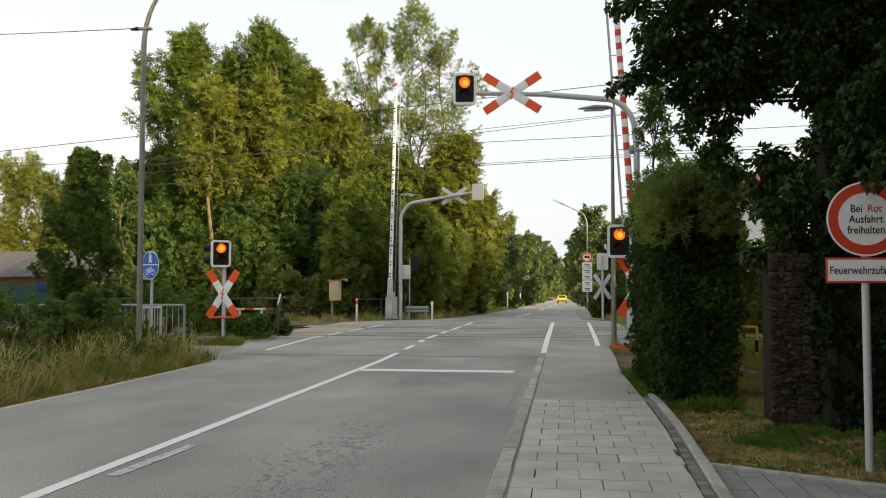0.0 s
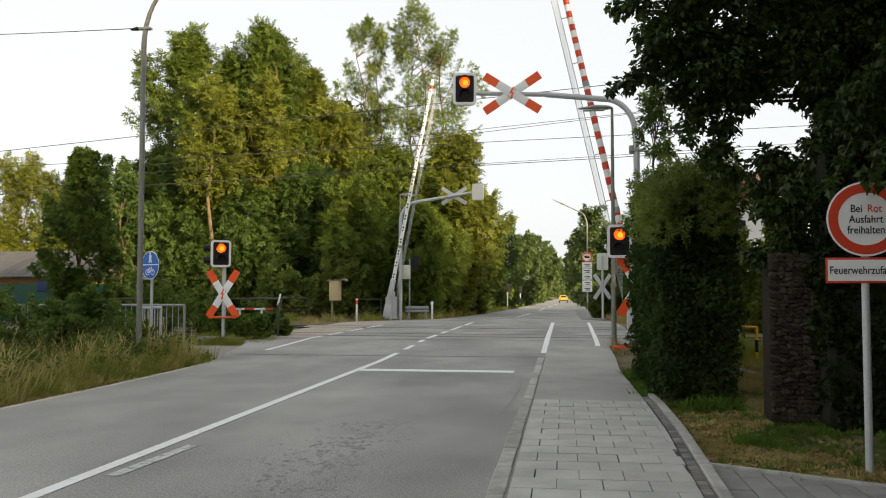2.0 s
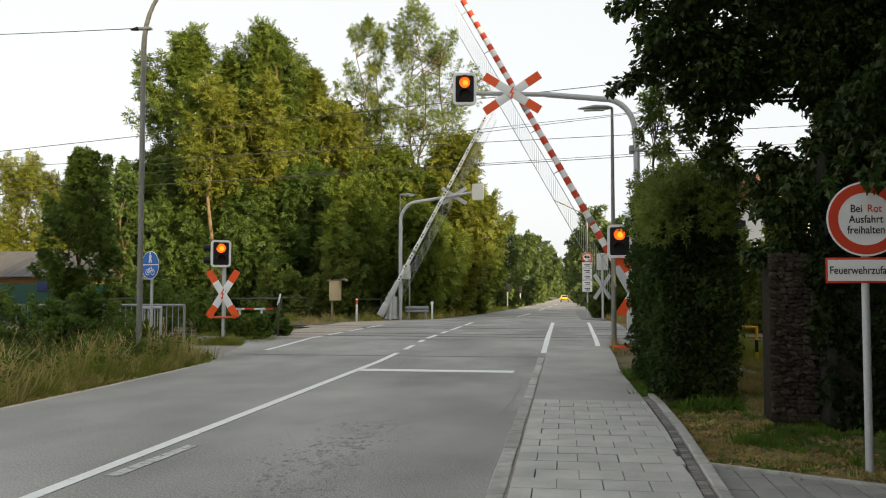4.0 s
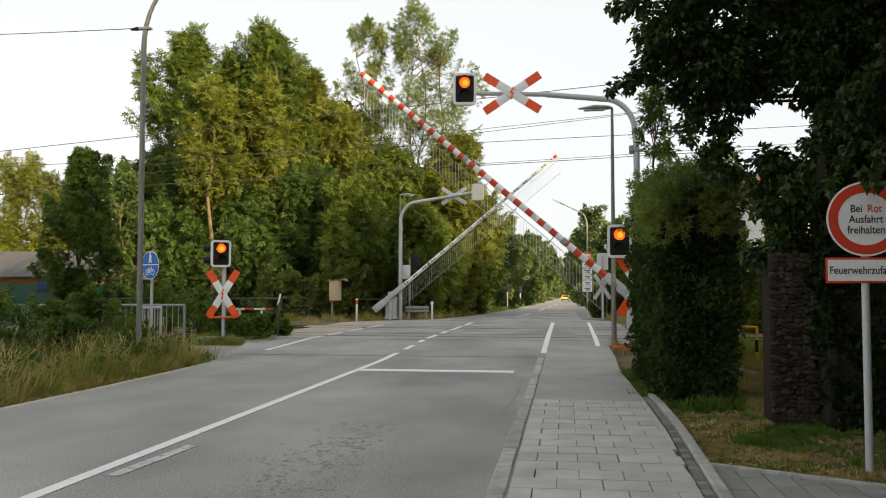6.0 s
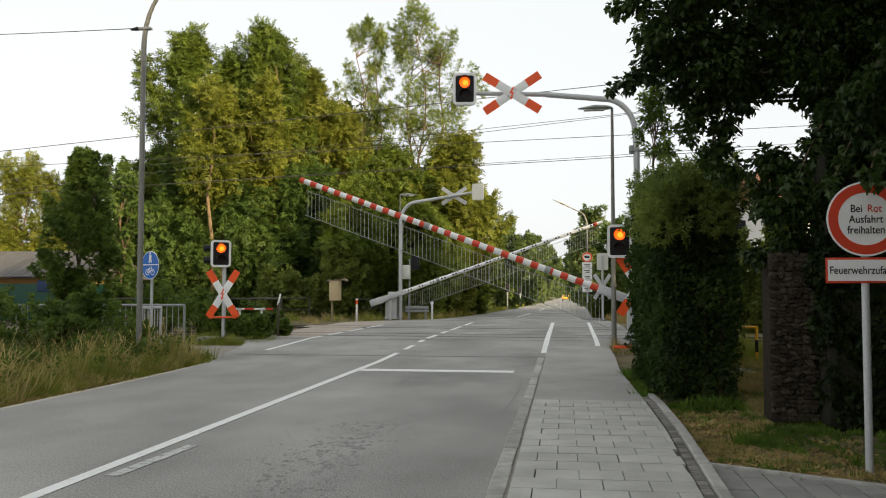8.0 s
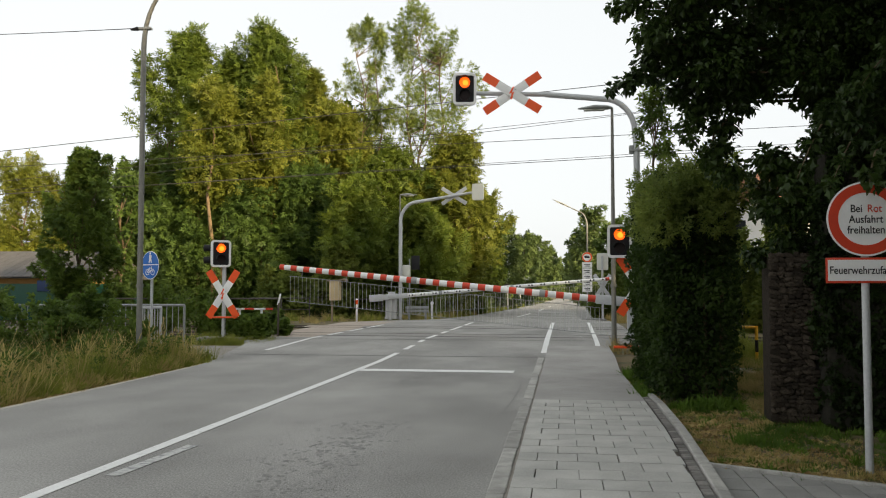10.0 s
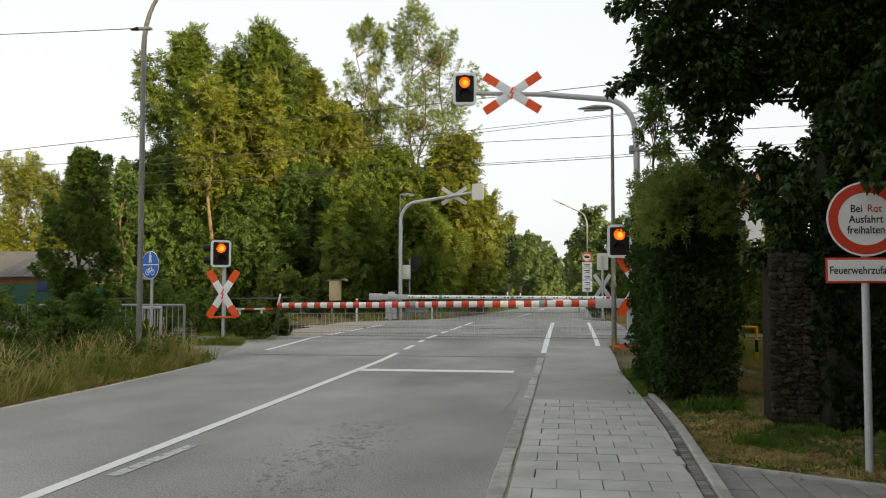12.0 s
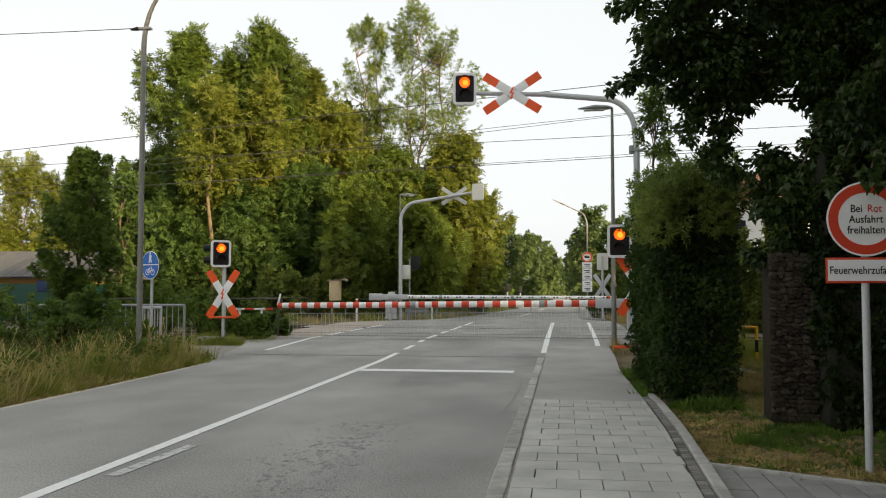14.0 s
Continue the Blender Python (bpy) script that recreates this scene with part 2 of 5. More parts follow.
def circle(r, n=32, cx=0, cz=0, rx=1.0):
    return [(cx + r * rx * math.cos(i * math.tau / n), cz + r * math.sin(i * math.tau / n)) for i in range(n)]


def rounded(w, h, r, n=5):
    pts = []
    for cx, cz, s in ((w / 2 - r, h / 2 - r, 0), (-w / 2 + r, h / 2 - r, 1), (-w / 2 + r, -h / 2 + r, 2), (w / 2 - r, -h / 2 + r, 3)):
        pts += [(cx + r * math.cos((s + i / n) * math.pi / 2), cz + r * math.sin((s + i / n) * math.pi / 2)) for i in range(n + 1)]
    return pts


def part(name, solid, material, parent, label="", at=None, smooth=True):
    ob = new(name, solid.mesh(name, material, smooth) if isinstance(solid, Solid) else solid)
    ob.parent = parent
    if at:
        ob.matrix_basis = at
    if label:
        ob["label"] = label
    return ob


def thing(name, m, label, category, group="", kind=""):
    ob = new(name)
    ob.matrix_basis = m
    ob.empty_display_size = 0.2
    return tagged(ob, label, category, group, kind)


def setting(name, solid, material, label, category, smooth=False):
    return tagged(new(name, solid.mesh(name, material, smooth)), label, category, kind="structure")


def lerp(table, y):
    return float(np.interp(y, [p[0] for p in table], [p[1] for p in table]))


def ground_z(y):
    """The crossing lies on a low hump; behind it the road falls away."""
    return lerp([(-50, 0), (18, 0), (21, 0.05), (24, 0.13), (36, 0.13), (38, 0.10), (44, -0.02), (60, -0.22), (110, -0.62), (175, -1.0), (320, -1.5), (600, -2.0)], y)


# ---- foliage ----
def leaflets(kind):
    """One spray: the leaflets of a twig's end, as flat folded blades along y."""
    v, f = [], []
    def blade(x, y, ang, ln, w, dz=0.0):
        c, s, o = math.cos(ang), math.sin(ang), len(v)
        for px, py, pz in ((0, 0, 0), (w, ln * 0.45, 0.06 * ln), (0, ln, -0.12 * ln), (-w, ln * 0.45, 0.06 * ln)):
            v.append((x + px * c + py * s, y - px * s + py * c, pz + dz))
        f.append((o, o + 1, o + 2, o + 3))
    def leaflet(y, ang, ln, w, dz=0.0):
        c, sn, o = math.cos(ang), math.sin(ang), len(v)
        for px, py, pz in ((w, 0.12 * ln, 0.03), (0, ln, -0.1 * ln), (-w, 0.12 * ln, 0.03)):
            v.append((px * c + py * sn, y - px * sn + py * c, pz + dz))
        f.append((o, o + 1, o + 2))
    if kind == "ash":
        for y, ang in ((0.12, 1.0), (0.18, -1.0), (0.42, 0.95), (0.48, -0.95), (0.62, 0.0)):
            leaflet(y, ang, 0.41, 0.11)
    elif kind == "broad":
        leaflet(0, 0.0, 0.8, 0.25)
        leaflet(0.15, 1.1, 0.65, 0.22, 0.04)
        leaflet(0.1, -1.2, 0.65, 0.22, -0.03)
    elif kind == "maple":
        half = [(0, 0), (0.26, -0.02), (0.27, 0.2), (0.46, 0.4), (0.24, 0.52), (0, 0.92)]
        for sd in (1, -1):
            o = len(v)
            v += [(x * sd, y, 0.3 * x - 0.22 * y * y) for x, y in half]
            f.append(tuple(range(o, o + 6)) if sd > 0 else tuple(reversed(range(o, o + 6))))
    elif kind == "small":
        blade(0, 0, 0.0, 0.7, 0.24)
        blade(0, 0.0, 1.5, 0.6, 0.22, 0.1)
    elif kind == "stalk":
        for x0, x1, y0, y1, w in ((0, 0.05, 0, 0.55, 0.006), (0.05, 0.13, 0.55, 0.82, 0.005)):
            o = len(v)
            v += [(x0 - w, y0, 0), (x0 + w, y0, 0), (x1 + w, y1, 0.04 * y1), (x1 - w, y1, 0.04 * y1)]
            f.append((o, o + 1, o + 2, o + 3))
        blade(0.12, 0.78, 0.35, 0.16, 0.010, 0.03)
        blade(0.1, 0.72, 0.7, 0.09, 0.007, 0.03)
    elif kind == "turf":
        for ang, ln in ((0.0, 1.0), (0.55, 0.8), (-0.6, 0.85), (0.2, 0.6)):
            blade(0.12 * ang, 0, ang, ln, 0.05)
    elif kind == "grass":
        for i in range(2):
            o, w, lean = len(v), 0.015, (i - 0.5) * 0.3
            for h, b in ((0, 0), (0.6, 0.45)):
                v += [(lean * b - w * (1 - h) + (i - 0.5) * 0.08, h, 0.18 * b * b), (lean * b + w * (1 - h) + (i - 0.5) * 0.08, h, 0.18 * b * b)]
            v.append((lean * 1.2 + (i - 0.5) * 0.08, 1.0, 0.3))
            f += [(o, o + 1, o + 3, o + 2), (o + 2, o + 3, o + 4)]
    return np.array(v), f


SPRAY = {k: leaflets(k) for k in ("ash", "broad", "maple", "small", "stalk", "turf", "grass")}


def scatter(name, kind, pos, ydir, ndir, size, material):
    """One mesh of many sprays, each at a place with its own way, face and size."""
    tv, tf = SPRAY[kind]
    n = len(pos)
    ydir = ydir / np.linalg.norm(ydir, axis=1, keepdims=True)
    x = np.cross(ydir, ndir)
    x /= np.linalg.norm(x, axis=1, keepdims=True) + 1e-9
    z = np.cross(x, ydir)
    co = (pos[:, None, :] + size[:, None, None] * (tv[None, :, 0:1] * x[:, None] + tv[None, :, 1:2] * ydir[:, None] + tv[None, :, 2:3] * z[:, None])).reshape(-1, 3)
    loops = np.concatenate([np.array(f) for f in tf])
    tot = np.array([len(f) for f in tf])
    me = bpy.data.meshes.new(name)
    me.vertices.add(len(co)); me.vertices.foreach_set("co", co.ravel())
    li = (loops[None, :] + (np.arange(n) * len(tv))[:, None]).ravel()
    me.loops.add(len(li)); me.loops.foreach_set("vertex_index", li.astype(np.int32))
    tots = np.tile(tot, n)
    me.polygons.add(len(tots))
    me.polygons.foreach_set("loop_start", np.concatenate([[0], np.cumsum(tots)[:-1]]).astype(np.int32))
    me.materials.append(material)
    me.update(calc_edges=True)
    me.validate()
    return me


def puff(rng, centres, radii, n, squash=0.75, shell=0.55):
    """n places in balls, mostly near their surface, with the way out of the ball."""
    w = radii ** 2 / np.sum(radii ** 2)
    i = rng.choice(len(centres), n, p=w)
    d = rng.normal(size=(n, 3))
    d /= np.linalg.norm(d, axis=1, keepdims=True)
    r = radii[i] * (shell + (1 - shell) * rng.random(n)) * rng.uniform(0.75, 1.12, n)
    return centres[i] + d * r[:, None] * np.array([1, 1, squash]), d


def sprays(rng, name, kind, centres, radii, n, size, material, squash=0.75, droop=0.25, shell=0.55):
    pos, d = puff(rng, centres, radii, n, squash, shell)
    y = d + rng.normal(size=d.shape) * 0.6 + np.array([0, 0, -droop])
    nd = d * 0.5 + rng.normal(size=d.shape) * 0.45 + np.array([0, 0, 0.8])
    return scatter(name, kind, pos, y, nd, size * rng.uniform(0.65, 1.25, n), material)


def shoots(rng, name, kind, base, axis, length, width, n, size, material, droop=0.3):
    """n sprays along leafy shoots, each wide at its foot and thinning out to its tip."""
    i = rng.choice(len(base), n, p=length * width / np.sum(length * width))
    s = rng.random(n)
    d = rng.normal(size=(n, 3))
    d /= np.linalg.norm(d, axis=1, keepdims=True)
    r = width[i] * rng.random(n) ** 0.35 * (1.04 - s) ** 0.55
    pos = base[i] + axis[i] * (length[i] * s)[:, None] + d * r[:, None]
    pos[:, 2] -= 0.25 * r
    y = d * 0.8 + axis[i] * 0.35 + rng.normal(size=d.shape) * 0.35 + np.array([0, 0, -droop])
    nd = d * 0.75 + rng.normal(size=d.shape) * 0.35 + np.array([0, 0, 0.7])
    return scatter(name, kind, pos, y, nd, size * rng.uniform(0.6, 1.2, n), material)


def tree(name, x, y, height, width, low, n, material, label, kind="ash", size=0.45, seed=0, clumps=60, gap=0.0, bark=None, stems=1, trunk=0.16, peak=0.55, limbs=True, group="", tip=0.6):
    """Trunk, limbs and a crown of leafy shoots. low: where the crown begins; peak: the height of its widest part; gap: how open it is; tip: above 0.6 the top is pointed."""
    rng = np.random.default_rng(seed + 7)
    z0 = ground_z(y)
    clumps = int(clumps * 1.35)
    root = thing(name, pose(x, y, z0), label, "tree" if height > 3.5 else "shrub", group)
    c, r = [], []
    while len(c) < clumps:
        u = low + (1 - low) * rng.random()
        q = (u - low) / (1 - low)
        pk = (peak - low) / (1 - low) if peak > low else 0.35
        prof = (q / pk) ** 0.5 if q < pk else max(0.0, 1 - ((q - pk) / (1 - pk)) ** (1.7 if tip == 0.6 else 1.35)) ** tip
        prof = max(prof, 0.12)
        ang, rad = rng.random() * math.tau, math.sqrt(rng.random()) * 0.92 + 0.06
        lump = 0.82 + 0.25 * math.sin(ang * 2 + seed) + 0.15 * math.sin(ang * 5 + u * 9 + seed)
        rr = width / 2 * prof * rad * lump
        cr = width * rng.uniform(0.075, 0.145) * (1 - 0.4 * gap)
        c.append((rr * math.cos(ang), rr * math.sin(ang), min(u * height, height - cr * 0.7)))
        r.append(cr)
    c, r = np.array(c), np.array(r)
    ax = c * np.array([1, 1, 0]) / (width * 0.5) * 0.9 + np.array([0, 0, 0.75]) + rng.normal(size=c.shape) * 0.3
    ax /= np.linalg.norm(ax, axis=1, keepdims=True)
    part("crown", shoots(rng, "crown", kind, c - ax * r[:, None], ax, r * rng.uniform(1.5, 2.6, len(r)), r * rng.uniform(0.75, 1.05, len(r)), n, size, material), None, root, smooth=False)
    wood = Solid()
    top = height * 0.86
    lines = []
    for s in range(stems):
        a0 = rng.random() * math.tau
        off = 0.0 if stems == 1 else width * 0.12
        line = []
        for i in range(8):
            h = top * i / 7
            wob = 0.02 * height * (i / 7)
            line.append(Vector((math.cos(a0) * off * (0.3 + 1.4 * i / 7) + wob * math.sin(i * 1.7 + a0), math.sin(a0) * off * (0.3 + 1.4 * i / 7) + wob * math.cos(i * 1.3 + a0), h - 0.1)))
        wood.tube(line, [trunk * (1.25 if i == 0 else 1 - 0.11 * i) for i in range(8)], 8)
        lines.append(line)
    part("trunk", wood, bark or BARK, root)
    if limbs:
        twig = Solid()
        for k in range(0, len(c), 2 if gap else 4):
            line = lines[k % len(lines)]
            h = max(height * 0.08, c[k][2] - 0.45 * math.hypot(c[k][0], c[k][1]) - 0.6)
            i = min(6, int(h / top * 7))
            p0 = line[i].lerp(line[i + 1], min(1.0, h / top * 7 - i))
            p2 = Vector(c[k])
            p1 = p0.lerp(p2, 0.5) + Vector((0, 0, -0.06 * (p2 - p0).length))
            twig.tube([p0, p1, p2], [trunk * 0.34, trunk * 0.22, trunk * 0.07], 5)
        part("branchwork", twig, bark or BARK, root)["kind"] = "stuff"
    return root


# ---- ground, road, markings ----
def steps(y0, y1, d):
    n = max(1, round((y1 - y0) / d))
    return [y0 + (y1 - y0) * i / n for i in range(n + 1)]


def ribbon(left, right, ys, dz, thick=0.0, solid=None, cross=1):
    """A strip along the road between two edges, each a number or a table of (y, x), on the ground's height plus dz."""
    s = solid or Solid()
    ex = lambda t, y: t if isinstance(t, (int, float)) else lerp(t, y)
    n = cross + 1
    top = [(ex(left, y) + (ex(right, y) - ex(left, y)) * i / cross, y, ground_z(y) + dz) for y in ys for i in range(n)]
    faces = [(j * n + i, j * n + i + 1, (j + 1) * n + i + 1, (j + 1) * n + i) for j in range(len(ys) - 1) for i in range(cross)]
    if thick:
        o = len(top)
        top += [(x, y, z - thick) for x, y, z in top]
        for j in range(len(ys) - 1):
            a0, b0 = j * n, (j + 1) * n
            faces += [(a0, b0, b0 + o, a0 + o), (a0 + n - 1, a0 + n - 1 + o, b0 + n - 1 + o, b0 + n - 1)]
        faces += [(0, o, o + n - 1, n - 1), (len(ys) * n - n, len(ys) * n - 1, len(ys) * n - 1 + o, len(ys) * n - n + o)]
    return s.add(top, faces)


YS = steps(-40, 16, 4) + steps(17, 62, 1) + steps(66, 180, 6) + [200, 250, 320, 450, 600, 1200, 4000]
setting("ground", ribbon(-3000, 3000, YS, -0.05, cross=60), SOIL, "bare soil and thin grass beside the road", "ground")

CENTRE = [(-10, -3.80), (20, -3.87), (40, -3.85), (48, -3.0), (56, -2.75), (75, -2.4), (110, -1.8), (175, -0.9), (320, 1.5), (600, 6.0)]
LEFT = [(-10, -6.95), (13, -7.05), (17, -7.25), (19.5, -7.9), (22, -8.4), (24, -9.2), (36, -9.4), (40, -8.6), (46, -6.6), (52, -6.2), (75, -5.6), (110, -5.1), (175, -4.2), (320, -1.8), (600, 2.7)]
RIGHT = [(-10, -0.38), (20, -0.38), (24, 2.2), (42, 2.2), (46, 0.98), (75, 1.08), (110, 1.68), (175, 2.72), (320, 5.08), (600, 9.3)]
road_ys = steps(-10, 18, 2) + steps(18.5, 60, 0.5) + steps(62, 180, 6) + [200, 250, 320, 450, 600]
setting("road", ribbon(LEFT, RIGHT, road_ys, 0.0, cross=6), ASPHALT, "grey worn asphalt road with patched strips", "road")
WALK_R = [(-10, 0.9), (6.5, 0.98), (9.3, 1.06), (12, 1.06), (16, 1.0), (19, 1.1), (22, 1.1)]
setting("pavement", ribbon(-0.41, WALK_R, steps(11.76, 22, 1), 0.03, 0.06), ASPHALT_WALK, "smooth grey asphalt footway beside the road", "pavement")
setting("paving_bed", ribbon(-0.44, WALK_R, steps(-6, 11.76, 1), 0.012), JOINT, "dark sand in the joints of the footway", "pavement")
setting("pavement_far", ribbon([(46, 0.9), (75, 1.0), (110, 1.6), (320, 5.0)], [(46, 2.2), (75, 2.4), (110, 3.1), (320, 6.6)], steps(46, 176, 5) + [250, 320], 0.02, 0.07), ASPHALT_FAR, "pale asphalt footway beyond the railway", "pavement")
setting("gravel_path", ribbon([(17.2, -12.5), (24, -12.5)], [(17.2, -6.9), (19, -7.4), (21, -7.9), (24, -8.6)], steps(17.6, 21.6, 0.5), -0.018), GRAVEL, "pale gravel path joining the road", "path")

setting("side_path", ribbon(2.9, 9.0, steps(16.7, 17.7, 0.5), -0.03), GRAVEL, "pale gravel path behind the gateway", "path")
setting("verge_edge", ribbon([(y, x - 0.15 - 0.05 * math.sin(y * 5.1)) for y, x in LEFT], [(y, x + 0.05) for y, x in LEFT], steps(4, 17.4, 0.5), -0.006), GRIT, "crumbling pale gravel strip at the road edge", "verge")
C = lambda w, dx=0.0: ([(y, x - w / 2 + dx) for y, x in CENTRE], [(y, x + w / 2 + dx) for y, x in CENTRE])
setting("apron", ribbon([(y, x + 0.02) for y, x in LEFT], -7.32, steps(24.6, 38.0, 0.5), 0.002), PANEL, "beige concrete apron beside the crossing", "road")
setting("centre_line", ribbon(*C(0.13), steps(-10, 19.9, 1), 0.006, 0.003), PAINT, "solid white painted centre line", "road marking")
for y0, y1 in ((20.9, 22.0), (23.0, 23.7), (24.3, 26.1), (27.2, 28.4), (29.6, 32.4), (33.6, 36.6)):
    setting("centre_dash", ribbon(*C(0.13), steps(y0, y1, 0.5), 0.006, 0.003), PAINT, "short white dash on the crossing", "road marking")
for y0, y1 in ((53, 66), (80, 92), (108, 120), (136, 148)):
    setting("centre_dash", ribbon(*C(0.14), steps(y0, y1, 2), 0.006, 0.003), PAINT, "long white dash on the road beyond", "road marking")
setting("stop_line", ribbon(-3.8, -0.92, steps(15.75, 16.15, 0.2), 0.006, 0.003, cross=4), PAINT, "white stop line across the lane", "road marking")
setting("old_dash", ribbon([(6.5, -3.69), (8.0, -3.62)], [(6.5, -3.57), (8.0, -3.50)], steps(6.6, 8.0, 0.2), 0.006, 0.003), PAINT_OLD, "worn white remnant of an old dash", "road marking")
setting("edge_line", ribbon(-0.54, -0.40, steps(20.3, 37.3, 0.5), 0.006, 0.003), PAINT, "white line between lane and footway", "road marking")
setting("walk_line", ribbon([(20.4, 0.76), (38.5, 0.98)], [(20.4, 0.88), (38.5, 1.10)], steps(20.5, 37.8, 0.5), 0.006, 0.003), PAINT, "white line along the footway's outer edge", "road marking")
for y0, y1 in ((20.4, 25.2), (25.8, 27.4), (28.2, 30.2), (31.0, 33.6)):
    setting("left_dash", ribbon([(20, -7.28), (34, -7.16)], [(20, -7.16), (34, -7.04)], steps(y0, y1, 0.4), 0.006, 0.003), PAINT, "white dash at the road's far edge", "road marking")

# oil and rubber marks in the lane
rr = random.Random(5)
spots = Solid()
for i in range(620):
    if i < 460:
        x, y, r = rr.gauss(-2.15, 0.28), rr.uniform(6.0, 9.8), abs(rr.gauss(0.010, 0.009)) + 0.006
    else:
        x, y, r = rr.gauss(-2.35, 0.22), rr.gauss(14.7, 0.6), abs(rr.gauss(0.014, 0.012)) + 0.008
    ph = [rr.uniform(0.5, 1.3) for k in range(7)]
    spots.add([(x + r * ph[k] * math.cos(k * math.tau / 7), y + 1.8 * r * ph[k] * math.sin(k * math.tau / 7), 0.0015 + 0.000004 * i) for k in range(7)], [tuple(range(7))])
setting("road_stain", spots, STAIN, "scattered dark oil marks on the asphalt", "stain")

# tar seams and old repairs
for y0, y1, x0, x1 in ((19.15, 19.22, -7.6, -0.6), (23.75, 23.8, -8.9, 2.0), (36.9, 37.0, -9.2, 2.0)):
    setting("tar_seam", ribbon(x0, x1, [y0, y1], 0.004, cross=8), TAR, "thin dark tar seam across the asphalt", "road")
setting("tar_seam", ribbon([(10.2, -0.80), (11.5, -0.72), (13, -0.69), (14.5, -0.70)], [(10.2, -0.79), (11.5, -0.70), (13, -0.665), (14.5, -0.69)], steps(10.2, 14.5, 0.4), 0.004), STAIN, "thin dark crack along the kerb", "road")

# the railway: panels between the rails on the road, ballast and sleepers beside it
TURN = math.radians(3.0)
def along(x, off):
    """A place on the railway: x along it, off metres behind its nearest rail."""
    return (x * math.cos(TURN) - off * math.sin(TURN), 25.2 - x * math.sin(TURN) + off * math.cos(TURN))


def strip(s, x0, x1, o0, o1, z, h):
    n = max(1, int((x1 - x0) / 2))
    for i in range(n):
        a0, a1 = x0 + (x1 - x0) * i / n, x0 + (x1 - x0) * (i + 1) / n
        quad = [along(a0, o0), along(a1, o0), along(a1, o1), along(a0, o1)]
        s.add([(*q, z) for q in quad] + [(*q, z - h) for q in quad], [(0, 1, 2, 3), (0, 4, 5, 1), (1, 5, 6, 2), (2, 6, 7, 3), (3, 7, 4, 0)])
    return s


for k, off in enumerate((0.0, 5.6)):
    tr = tagged(new("railway_track"), "railway track with rusty rails set in the road", "railway track", "railway tracks", "structure")
    for o in (off, off + 1.5):
        part("rail", strip(Solid(), -60, 60, o - 0.035, o + 0.035, 0.1355, 0.15), RUST, tr, "rusty steel rail with a worn top")
        part("flange_gap", strip(Solid(), -9.6, 2.3, o + 0.04, o + 0.10, 0.1335, 0.004), TAR, tr, "dark groove beside the rail")
        part("flange_gap", strip(Solid(), -9.6, 2.3, o - 0.07, o - 0.037, 0.1335, 0.004), TAR, tr)
    for x0, x1 in ((-9.5, -8.4), (-8.35, -7.25), (-7.2, -5.5), (-5.45, -3.5), (-3.45, -1.5), (-1.45, 0.5), (0.55, 2.2)):
        part("panel", strip(Solid(), x0, x1, off + 0.13, off + 1.42, 0.1325, 0.06), PANEL if x0 < -8 else PANEL_GREY, tr, "beige crossing panel" if x0 < -8 else "grey crossing panel")
    for x0, x1 in ((-60, -9.7), (2.5, 60)):
        part("ballast", strip(Solid(), x0, x1, off - 0.8, off + 2.3, 0.03, 0.1), BALLAST, tr, "coarse brown ballast stones")
    sl = Solid()
    for i in range(60):
        for x0 in (-10.2 - 0.62 * i, 3.0 + 0.62 * i):
            strip(sl, x0, x0 + 0.24, off - 0.5, off + 2.0, 0.06, 0.1)
    sl.k = [0] * len(sl.f)
    part("sleepers", sl, GRAVEL, tr, "grey concrete sleepers")["kind"] = "stuff"


# ---- signals and signs ----
def signal_head(parent, m, name="signal_head", back=False, size=0.93):
    """A light signal: white-rimmed box, black plate, lit amber lens above a dark red one."""
    head = part(name, Solid().prism(rounded(0.56, 0.78, 0.09), 0.2), CREAM if back else GALV, parent, "white-rimmed two-lamp light signal", m @ Matrix.Scale(size, 4))
    part("rim", Solid().ring(rounded(0.60, 0.82, 0.10), rounded(0.47, 0.69, 0.05), 0.05), WHITE, head, "white rounded rim", pose(0, -0.03, 0))
    part("plate", Solid().prism(rounded(0.475, 0.695, 0.05), 0.03), BLACK, head, "black face plate", pose(0, -0.012, 0))
    for dz, lit in ((0.165, True), (-0.165, False)):
        part("lens", Solid().prism(circle(0.135, 28), 0.02), AMBER if lit else DARK_LENS, head, "lit amber lens" if lit else "dark unlit red lens", pose(0, -0.03, dz))
        if lit:
            part("bulb", Solid().prism(circle(0.07, 20), 0.02), AMBER_CORE, head, "bright centre of the lamp", pose(0.015, -0.037, dz - 0.01))
        v = Solid()
        pts = [(0.15 * math.cos(q), 0.15 * math.sin(q)) for q in (math.pi * i / 14 for i in range(15))]
        inn = [(x * 0.93, z * 0.93) for x, z in reversed(pts)]
        part("visor", v.prism(pts + inn, 0.16), BLACK, head, "black half-round visor", pose(0, -0.19, dz))
    return head


ARROW = [(0.015, 0.15), (-0.075, -0.02), (-0.01, 0.0), (-0.035, -0.1), (-0.06, -0.09), (-0.015, -0.17), (0.03, -0.07), (0.0, -0.085), (0.06, 0.03), (-0.005, 0.01), (0.05, 0.15)]


